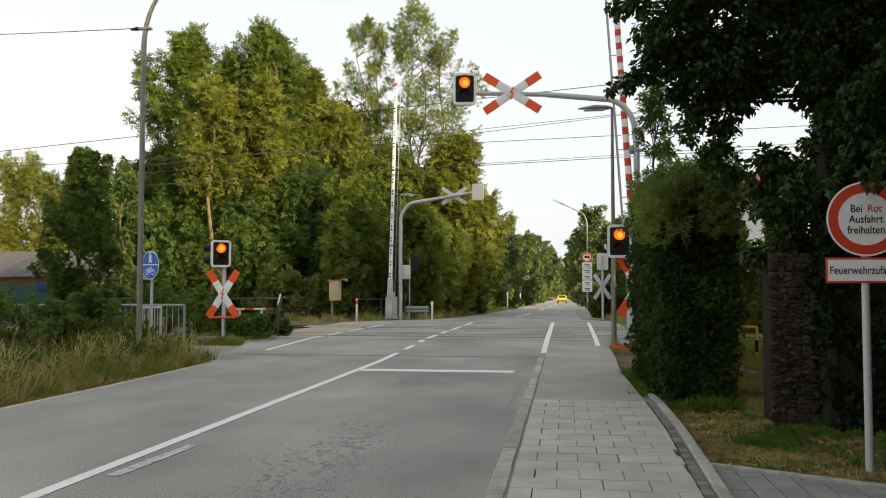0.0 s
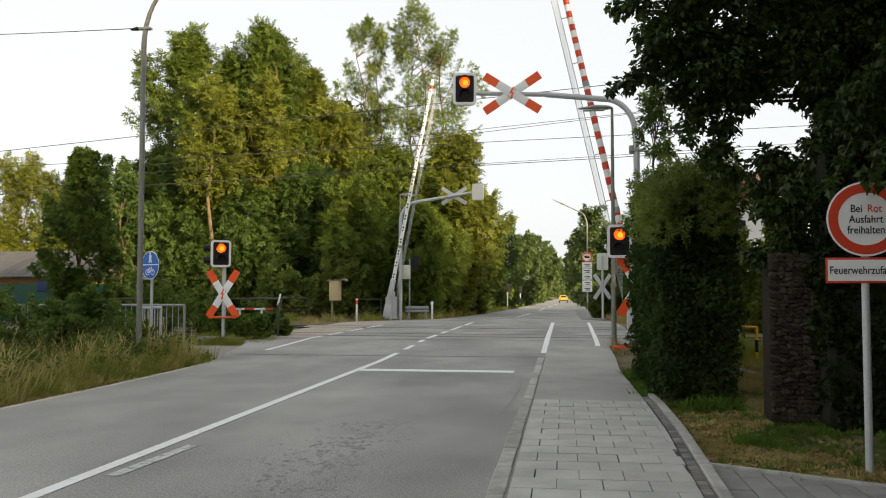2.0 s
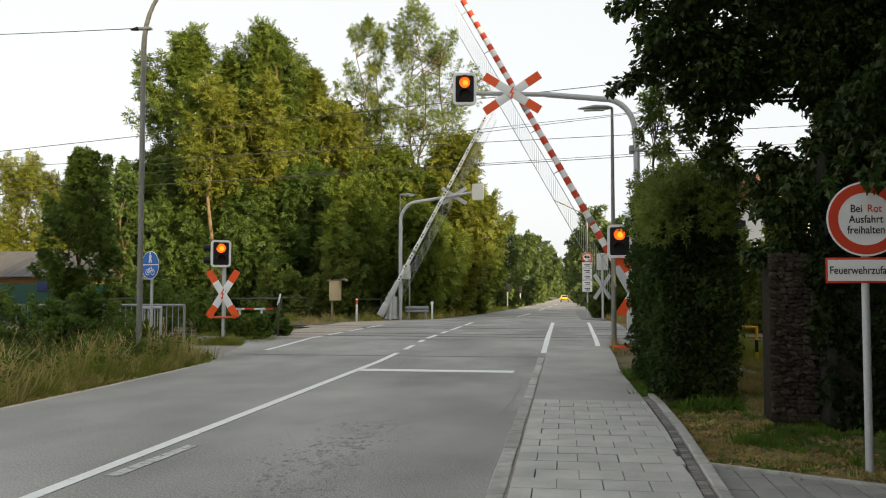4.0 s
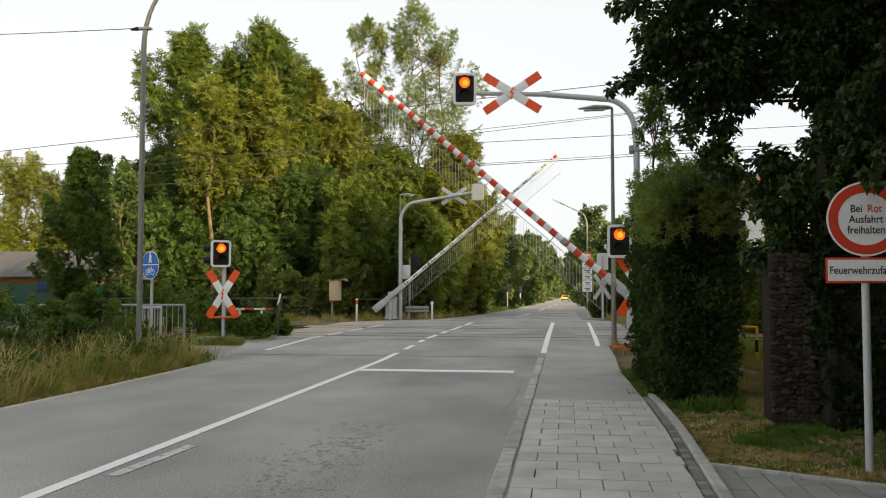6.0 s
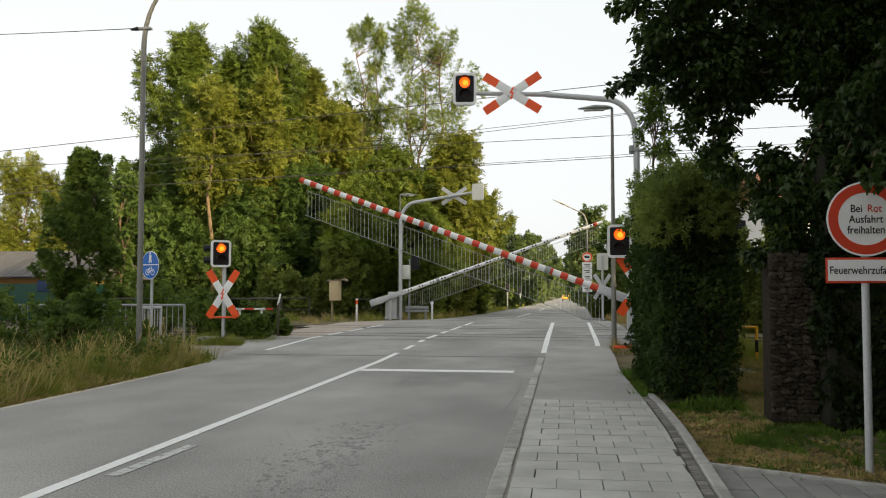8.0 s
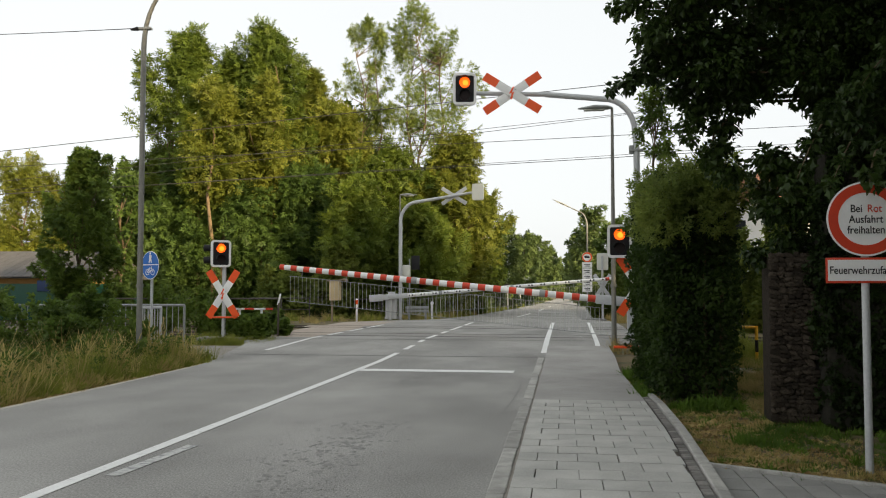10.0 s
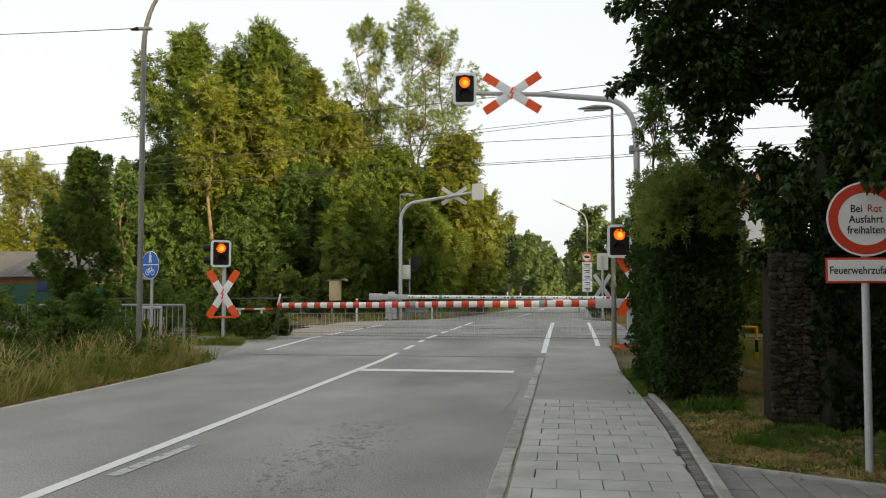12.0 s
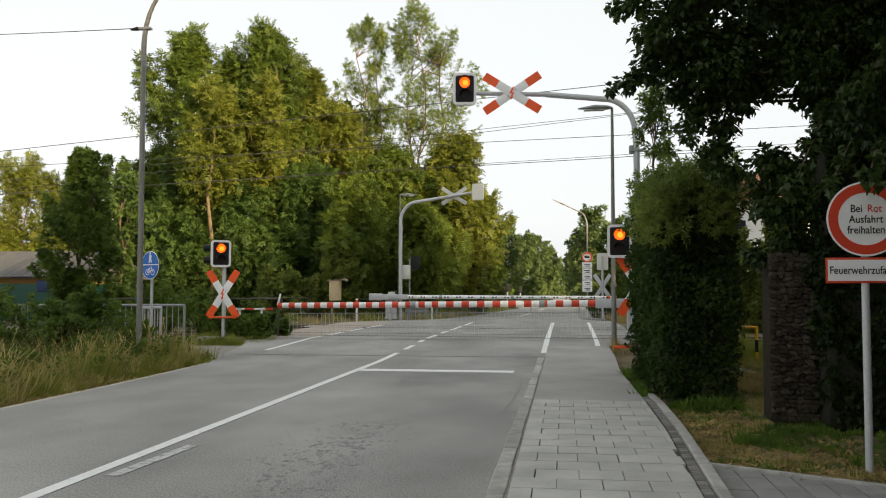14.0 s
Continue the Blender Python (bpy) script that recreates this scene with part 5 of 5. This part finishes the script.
part("black_band", Solid().tube([(0, 0, 0.2), (0, 0, 0.45)], 0.037, 10), BLACK, yb)

# ---- small things by the tracks ----
bh = thing("bird_box", pose(-10.25, 38.0, ground_z(38)), "wooden box with an overhanging lid on a post", "nest box")
part("post", Solid().tube([(-0.18, 0.12, -0.1), (-0.18, 0.12, 1.85)], 0.05, 8), WOOD, bh)
part("box", Solid().box(0.46, 0.4, 0.88, pose(0, 0, 1.38), 0.01), PALE_WOOD, bh, "pale wooden box")
part("lid", Solid().prism([(-0.36, 1.80), (-0.3, 1.88), (-0.1, 1.86), (0.2, 1.88), (0.44, 1.93), (0.54, 1.86), (0.53, 1.80), (0.44, 1.88), (0.2, 1.83), (-0.1, 1.81), (-0.3, 1.82)], 0.52, pose(0, -0.26, 0)), WOOD, bh, "warped weathered lid")
for x, y in ((-9.35, 38.4),):
    mk = thing("marker_post", pose(x, y, ground_z(y)), "white marker post with a red band", "post", "marker posts")
    part("post", Solid().box(0.085, 0.06, 1.1, pose(0, 0, 0.48), 0.015), WHITE, mk)
    part("band", Solid().box(0.089, 0.064, 0.2, pose(0, 0, 0.86)), RED, mk, "red band")
dl = thing("delineator", pose(-6.95, 45.4, ground_z(45)), "short white roadside delineator post", "post")
part("post", Solid().box(0.1, 0.08, 0.95, pose(0, 0, 0.42), 0.02), WHITE, dl)
part("reflector", Solid().prism(circle(0.09, 16), 0.05), WHITE, dl, "round white reflector", pose(0, -0.06, 0.85))
cabn = thing("control_cabinet", pose(-8.3, 45.3, ground_z(45)), "cream control box on a thin post", "cabinet")
part("post", Solid().tube([(0.15, 0, -0.1), (0.15, 0, 3.2)], 0.04, 8), GALV_DULL, cabn)
part("case", Solid().box(0.4, 0.3, 0.75, pose(0, -0.1, 2.5), 0.04), CREAM, cabn, "cream case")
part("screen", Solid().box(0.45, 0.05, 0.75, pose(0.45, 0.1, 3.0), 0.01), BLACK, cabn, "dark back of a small panel")
bn = thing("guard_rail", pose(-7.6, 45.0, ground_z(45)), "short grey guard rail on low posts", "guard rail")
part("beam", Solid().box(1.25, 0.08, 0.15, pose(-0.1, 0, 0.62), 0.03).box(1.25, 0.06, 0.15, pose(-0.1, 0.02, 0.44), 0.03), GALV_DULL, bn)
for x in (-0.55, 0.35):
    part("post", Solid().box(0.1, 0.08, 0.68, pose(x, 0.1, 0.2), 0.01), GALV_DULL, bn)
for i, (x, y) in enumerate(((-5.7, 88.0), (-5.6, 112.0))):
    st = thing("far_signal", pose(x, y, ground_z(y)), "small dark signal post beside the far road", "signal post", "far signals")
    part("post", Solid().tube([(0, 0, -0.1), (0, 0, 2.4)], 0.06, 8), GALV_DULL, st)
    part("head", Solid().box(0.45, 0.3, 0.8, pose(0, 0, 2.2), 0.04), BLACK, st, "dark signal head")

# ---- buildings ----
shed = thing("shed", pose(-26.8, 40.0, 0.0), "low shed with a grey roof and green sheeting", "shed")
part("wall", Solid().box(9.0, 6.0, 2.3, pose(0, 0, 1.1), 0.02), ORANGE, shed, "ochre boarded wall")
rf = part("roof", Solid().prism([(-3.6, 2.05), (3.6, 2.05), (0, 3.36)], 9.8, pose(4.9, 0, 0, 0, 0, 90)), ROOF, shed, "low grey sheet roof")
sheet = Solid().box(0.43, 3.9, 0.04, None, 0.01).mesh("roof_sheet", ROOF)
for i in range(22):
    for sd in (-1, 1):
        part("roof_sheet", sheet, None, rf, at=pose(-4.8 + i * 0.45, sd * 1.8, 2.78, -sd * 20, 0, 0), smooth=False)
part("sheeting", Solid().box(0.06, 6.2, 1.7, pose(4.6, -0.3, 0.95), 0.02), TARP, shed, "green sheeting")
part("sheeting", Solid().box(9.2, 0.06, 1.7, pose(0.0, -3.4, 0.95), 0.02), TARP, shed, "green sheeting")
part("sheeting", Solid().box(0.8, 0.06, 0.5, pose(3.3, -3.45, 1.7), 0.02), TARP_BLUE, shed, "blue sheeting")
house = thing("house", pose(13.5, 60.0, ground_z(60)), "white plastered house with a clay roof behind trees", "house")
part("wall", Solid().box(9.0, 9.0, 7.4, pose(0, 0, 3.6), 0.03), RENDER_WALL, house)
part("roof", Solid().prism([(-5.2, 7.2), (5.2, 7.2), (5.2, 7.5), (0, 9.6), (-5.2, 7.5)], 10.2, pose(0, -5.1, 0)), TILE, house, "red clay roof")
for i in range(3):
    for z in (2.2, 5.4):
        w = part("window", Solid().ring(rounded(1.2, 1.5, 0.02, 1), rounded(1.02, 1.32, 0.02, 1), 0.1), WHITE, house, "white window frame", pose(-2.8 + 2.8 * i, -4.56, z))
        part("pane", Solid().prism(rounded(1.04, 1.34, 0.02, 1), 0.02), GLASS_DARK, w, "dark pane", pose(0, 0.04, 0))


# ---- wires ----
def wire(a0, b0, sag, label, r=0.012, group="overhead wires"):
    a0, b0 = Vector(a0), Vector(b0)
    s = Solid().tube([a0.lerp(b0, t) - Vector((0, 0, sag * 4 * t * (1 - t))) for t in (i / 24 for i in range(25))], r, 5)
    return tagged(new("overhead_wire", s.mesh("overhead_wire", WIRE)), label, "wire", group)


wire((-34.0, 30, 5.79), (14.0, 30, 9.58), 0.0, "thin dark overhead wire above the railway", 0.013)
wire((-34.0, 31, 4.20), (14.0, 31, 8.89), 0.0, "thin dark overhead wire above the railway", 0.009)
wire((-34.0, 33, 5.16), (14.0, 33, 9.16), 0.0, "thin dark overhead wire above the railway", 0.009)
wire((-34.0, 34, 6.55), (14.0, 34, 7.86), 0.0, "thin dark overhead wire above the railway", 0.011)
wire((-34.0, 35.5, 5.48), (14.0, 35.5, 7.37), 0.0, "thin dark overhead wire above the railway", 0.013)
wire((-34.0, 35.3, 5.39), (14.0, 35.3, 7.48), 0.0, "thin dark overhead wire above the railway", 0.009)
wire((-8.60, 16.50, 6.90), (-23.46, 24.00, 9.49), 0.05, "thin span wire fixed to the lamp pole", 0.009)

for x, zs in ((-34.0, ((30, 5.79), (31, 4.2), (33, 5.16), (34, 6.55), (35.4, 5.45))), (14.0, ((30, 9.58), (31, 8.89), (33, 9.16), (34, 7.86), (35.4, 7.43)))):
    por = thing("catenary_portal", pose(x, 33, ground_z(33)), "steel portal carrying the overhead wires", "catenary mast", "catenary portals")
    for y in (-4.2, 4.2):
        part("post", Solid().tube([(0, y, -0.1), (0, y, 10.6)], 0.14, 10), GALV_DULL, por)
    part("beam", Solid().box(0.2, 8.8, 0.25, pose(0, 0, 10.5), 0.02), GALV_DULL, por)
    for y, z in zs:
        part("dropper", Solid().tube([(0, y - 33, z - 0.3), (0, y - 33, 10.45)], 0.03, 6), GALV_DULL, por)



# low striped rail beside the path
guard = thing("guard_rail", pose(0, 24.2, ground_z(24.2)), "low red and white wooden guard rail among brambles", "railing")
cuts = (-9.56, -9.25, -8.96, -8.61, -8.40)
for i, (xa, xb) in enumerate(zip(cuts, cuts[1:])):
    part("rail_section", Solid().box(xb - xa - 0.004, 0.035, 0.055, pose((xa + xb) / 2, 0, 0.825), 0.006), BOOM_RED if i % 2 else BOOM_WHITE, guard, "red section" if i % 2 else "white section")
for x in (-9.42, -8.75):
    part("post", Solid().box(0.06, 0.05, 0.90, pose(x, 0.045, 0.39), 0.006), BOOM_WHITE, guard, "white wooden post")


# ---- grass and litter ----
def tufts(name, spots, n, size, material, label, seed, lean=0.35, kind="grass", tall=0.0):
    """Upright blades in soft-edged patches, each (x, y, half-width, half-length)."""
    rng = np.random.default_rng(seed)
    sp = np.array(spots)
    m = max(1, n // 16)
    i = rng.choice(len(sp), m, p=sp[:, 2] * sp[:, 3] / np.sum(sp[:, 2] * sp[:, 3]))
    tussock = sp[i, :2] + rng.uniform(-1, 1, (m, 2)) * sp[i, 2:4]
    own = rng.integers(0, m, n)
    xy = tussock[own] + rng.normal(size=(n, 2)) * (0.05 + 0.1 * size) * (0.25 + rng.random(m)[own])[:, None]
    z = np.array([ground_z(v) for v in xy[:, 1]]) - 0.05 + rng.random(n) ** 1.6 * tall
    ang = rng.random(n) * math.tau
    up = np.stack([np.cos(ang), np.sin(ang), np.zeros(n)], 1)
    flat = np.tile(np.array([0.0, 0, 1]), (n, 1)) + rng.normal(size=(n, 3)) * lean * 0.5
    flat[:, :2] += (xy - tussock[own]) * 2.2
    if lean > 1.3:      # fallen leaves lie flat
        flat, up = up + flat * np.array([0.3, 0.3, 0.0]), flat
        z = z + rng.uniform(0.004, 0.03, n)
    patch = 0.75 + 0.5 * np.sin(xy[:, 0] * 3.1 + seed) * np.sin(xy[:, 1] * 2.3)
    ob = new(name, scatter(name, kind, np.stack([xy[:, 0], xy[:, 1], z], 1), flat, up, size * np.clip(patch, 0.45, 1.2) * (0.55 + 0.6 * rng.random(m))[own] * rng.uniform(0.55, 1.2, n), material))
    return tagged(ob, label, "grass", kind="stuff")


VERGE = [(-8.3 - 0.02 * (y - 8), y, 0.85, 0.8) for y in (6.0, 7.5, 9.0, 10.5, 12.0, 13.5, 15.0, 16.4)] + [(-8.5, 17.4, 0.9, 0.7)]
FRONT = [(-7.62 - 0.02 * (y - 8), y, 0.28, 0.8) for y in (6.0, 7.5, 9.0, 10.5, 12.0, 13.5, 15.0, 16.4)]
BANK = [(-10.4, y, 1.6, 0.9) for y in (8.0, 9.7, 11.4, 13.1, 14.8, 16.5, 18.2)]
tufts("verge_grass", VERGE, 3800, 0.66, STRAW, "tall dry straw-coloured grass beside the road", 1, 0.5)
tufts("verge_stalks", VERGE + BANK, 1600, 0.85, STRAW, "tall dry stalks with seed heads", 21, 0.4, "stalk")
tufts("verge_grass", VERGE, 22000, 0.5, GRASS, "green grass among the dry stalks", 2, 0.6)
tufts("verge_grass", FRONT, 6000, 0.22, STRAW, "short bleached grass at the road's edge", 22, 1.0, "turf")
tufts("verge_grass", FRONT, 6000, 0.26, GRASS, "short green grass at the road's edge", 23, 0.9, "turf")
tufts("verge_weeds", VERGE + BANK, 16000, 0.10, LEAF_WEED, "small leafy weeds in the tall grass", 14, 1.2, "small", 0.6)
tufts("leaf_litter", [(-7.18 - 0.02 * (y - 8), y, 0.16, 0.8) for y in (6.0, 7.5, 9.0, 10.5, 12.0, 13.5, 15.0, 16.4)], 4200, 0.06, LITTER, "dry litter along the edge of the road", 17, 1.4, "small")
tufts("bank_grass", BANK, 8000, 0.5, GRASS, "tall green weeds on the bank", 3, 0.6)
tufts("bank_grass", BANK, 2200, 0.75, STRAW, "tall dry stalks on the bank", 4)
tufts("signal_grass", [(-9.6, 22.8, 1.6, 0.8), (-8.9, 24.2, 0.5, 0.7), (-9.3, 22.4, 0.9, 0.5), (-11.5, 23, 1.5, 1.5)], 10000, 0.25, GRASS, "short green grass round the signal post", 5)
tufts("far_verge", [(-8.3, 48, 1.6, 2.2), (-7.8, 53, 1.4, 3), (-7.5, 60, 1.3, 4), (-7.2, 70, 1.3, 6), (-6.9, 84, 1.3, 8), (-6.6, 105, 1.4, 14), (-12, 41, 3.4, 1.6), (-11, 46, 2.4, 1.6)], 9000, 0.5, GRASS, "rough green verge beside the far road", 6)
tufts("far_verge", [(-8.3, 48, 1.6, 2.2), (-7.8, 53, 1.4, 3), (-7.5, 60, 1.3, 4), (-12, 41, 3.4, 1.6), (-13, 36.5, 3.0, 1.0)], 2600, 0.55, STRAW, "dry grass along the far verge", 7)
tufts("right_verge", [(3.6, 42, 1.3, 3), (3.4, 49, 1.1, 3), (1.8, 21.6, 0.6, 1.0)], 6000, 0.5, STRAW, "dry tall grass beside the far footway", 8)
LAWN = [(2.0, 10.3, 0.65, 1.1), (2.3, 9.4, 0.6, 0.5), (2.9, 9.4, 0.9, 0.9), (3.2, 8.6, 0.8, 0.6), (2.3, 8.9, 0.55, 0.4), (3.2, 14, 0.8, 3.2), (3.6, 21, 1.0, 3.0)]
LAWN_EDGE = [(1.6, 9.8, 0.3, 1.6), (1.75, 8.4, 0.45, 0.7), (2.4, 7.9, 0.8, 0.5), (3.2, 7.5, 0.7, 0.4)]
tufts("lawn", LAWN, 12000, 0.12, GRASS_SHADED, "short green grass under the hedge", 9, 1.0, "turf")
tufts("lawn", LAWN_EDGE, 2600, 0.08, GRASS_SHADED, "thin green grass at the lawn's edge", 24, 1.0, "turf")
tufts("lawn", LAWN_EDGE + LAWN[:2], 3500, 0.08, STRAW, "dry bleached grass at the lawn's edge", 10, 1.2, "turf")
# dense pale grass here stands in for light on the ground
tufts("lawn", [(3.1, 13.4, 0.7, 3.0), (3.4, 18.6, 1.2, 0.9)], 9000, 0.22, STRAW, "dry pale grass beyond the gateway", 25, 0.8)
tufts("hedge_foot", [(1.75, 11.7, 0.5, 0.12), (1.15, 13.2, 0.06, 1.2), (1.2, 15.4, 0.1, 0.8)], 2200, 0.16, GRASS_SHADED, "thin weeds at the foot of the hedge", 27, 0.9, "turf")
# weeds added so the dim gap reads as lit
tufts("gateway_weeds", [(3.8, 18.6, 0.9, 0.7), (4.4, 21.5, 1.2, 1.6)], 6000, 0.4, GRASS, "green weeds added to brighten the ground beyond the gateway", 26, 0.8)
tufts("leaf_litter", LAWN_EDGE + [(1.2, 12.8, 0.16, 1.2), (1.12, 14.2, 0.14, 1.3), (2.1, 8.2, 0.8, 0.6), (2.9, 7.4, 0.5, 0.4), (2.0, 10.3, 0.6, 1.2)], 12000, 0.055, LITTER, "dry fallen leaves along the kerb", 12, 1.4, "small")
for i, (x, y, w, h, n) in enumerate(((-10.2, 17.6, 2.4, 1.3, 3200), (-12.3, 16.2, 2.8, 1.6, 3600), (-10.8, 14.0, 2.4, 1.2, 3000), (-14.0, 17.6, 3.0, 1.9, 3200), (-9.9, 16.0, 1.8, 0.95, 2000), (-11.5, 18.2, 2.6, 1.15, 3000), (-13.4, 14.8, 2.6, 1.4, 2600), (-12.5, 12.5, 2.4, 1.3, 2400), (-9.75, 26.0, 1.7, 0.85, 2400), (-8.85, 25.9, 0.9, 0.7, 1200), (-10.6, 25.2, 1.6, 1.0, 2200), (-9.3, 24.9, 1.2, 0.6, 1500), (-11.6, 26.6, 2.2, 1.3, 2600), (-13.5, 27.5, 2.6, 1.5, 2400), (-8.4, 25.1, 0.6, 0.5, 700), (-9.15, 23.5, 1.0, 0.62, 1500), (-8.55, 23.7, 0.8, 0.6, 1300), (-8.7, 15.4, 1.3, 0.6, 1300), (-9.2, 12.4, 1.5, 0.7, 1500), (-9.0, 17.2, 1.2, 0.8, 1300))):
    tree("shrub", x, y, h, w, 0.0, n, LEAF_WEED, "low leafy bramble beside the path", "small", 0.15, seed=70 + i, limbs=False, trunk=0.03, peak=0.45, clumps=30, group="brambles")


# ---- paving, piece by piece ----
pave = bpy.data.objects["pavement"]
slab = Solid().box(0.3435, 0.338, 0.06, None, 0.005).mesh("paver", PAVER)
half = Solid().box(0.166, 0.338, 0.06, None, 0.005).mesh("paver", PAVER)
rr = random.Random(9)
for row in range(22):
    y = 11.575 - row * 0.35
    x = -0.24 + (0.175 if row % 2 else 0.0)
    if row % 2:
        part("paver", half, None, pave, at=pose(-0.327, y, 0.006 + rr.uniform(-0.002, 0.002)), smooth=False)
    end = lerp(WALK_R, y) - 0.005
    while x - 0.17 < end - 0.05:
        if x + 0.172 > end:
            w = end - (x - 0.172)
            part("paver", Solid().box(w, 0.343, 0.06, None, 0.006), PAVER, pave, at=pose(x - 0.172 + w / 2, y, 0.006), smooth=False)
            break
        part("paver", slab, None, pave, at=pose(x + rr.uniform(-0.003, 0.003), y + rr.uniform(-0.003, 0.003), 0.006 + rr.uniform(-0.003, 0.003), rr.uniform(-0.25, 0.25), rr.uniform(-0.25, 0.25), 0), smooth=False)
        x += 0.35
setting("joint_dirt", ribbon(-0.433, -0.408, steps(4, 17.8, 0.5), 0.031, 0.02), GRAVEL, "brown dirt in the joint along the kerb", "joint")
kerb = tagged(new("kerb"), "granite kerb stones between road and footway", "kerb", kind="structure")
ky = 4.0
while ky < 18.3:
    kl = rr.choice((0.32, 0.5, 0.78, 1.0, 1.0))
    part("kerb_stone", Solid().box(0.135 + rr.uniform(-0.008, 0.008), kl - 0.014, 0.2, None, 0.012), KERB, kerb, at=pose(-0.497 + rr.uniform(-0.006, 0.006), ky + kl / 2, -0.058 + rr.uniform(-0.004, 0.004), 0, 0, rr.uniform(-0.5, 0.5)), smooth=False)
    ky += kl
edge = tagged(new("kerb"), "raised concrete edging beside the lawn", "kerb", kind="structure")
for i in range(8):
    y0, y1 = 4.6 + i, 5.6 + i
    xs = [(4, 1.09), (6.57, 1.14), (9.46, 1.23), (11.5, 1.24), (12.6, 1.20)]
    part("edging", Solid().box(0.10, 0.99, 0.22, None, 0.014), KERB, edge, at=pose((lerp(xs, y0) + lerp(xs, y1)) / 2, (y0 + y1) / 2, -0.068, 0, 0, -math.degrees(math.atan(lerp(xs, y1) - lerp(xs, y0)))), smooth=False)
gut = tagged(new("gutter"), "row of small dark setts along the edging", "gutter", kind="structure")
cube = Solid().box(0.088, 0.085, 0.08, None, 0.01).mesh("sett", SETT)
for i in range(80):
    y = 4.8 + i * 0.094
    part("sett", cube, None, gut, at=pose(lerp(xs, y) - 0.105, y, -0.018 + rr.uniform(-0.005, 0.005), rr.uniform(-3, 3), rr.uniform(-3, 3), rr.uniform(-4, 4)), smooth=False)
drv = tagged(new("driveway"), "grey concrete paving of a side driveway", "pavement", kind="structure")
brow = lambda x: 7.74 - 0.57 * (x - 1.21)
for i in range(18):
    x0, x1 = 1.21 + i * 0.2, 1.398 + i * 0.2
    top = [brow(x0), brow(x1)]
    low = brow((x0 + x1) / 2) - (0.25 if i % 2 else 0.42)
    for j in range(9):
        z = -0.012 + rr.uniform(-0.002, 0.002)
        quad = [(x0, top[0]), (x1, top[1]), (x1, low), (x0, low)]
        sl = Solid().add([(*q, z) for q in quad] + [(*q, z - 0.06) for q in quad], [(3, 2, 1, 0), (0, 1, 5, 4), (1, 2, 6, 5), (2, 3, 7, 6), (3, 0, 4, 7), (4, 5, 6, 7)])
        part("paver", sl, PAVER_DARK, drv, smooth=False)
        top, low = [low - 0.012] * 2, low - 0.4
part("edging", Solid().box(3.6, 0.06, 0.12, None, 0.01), KERB, drv, "narrow stone edging of the driveway", pose(2.78, 6.88, -0.045, 0, 0, -29.7), smooth=False)

motions()
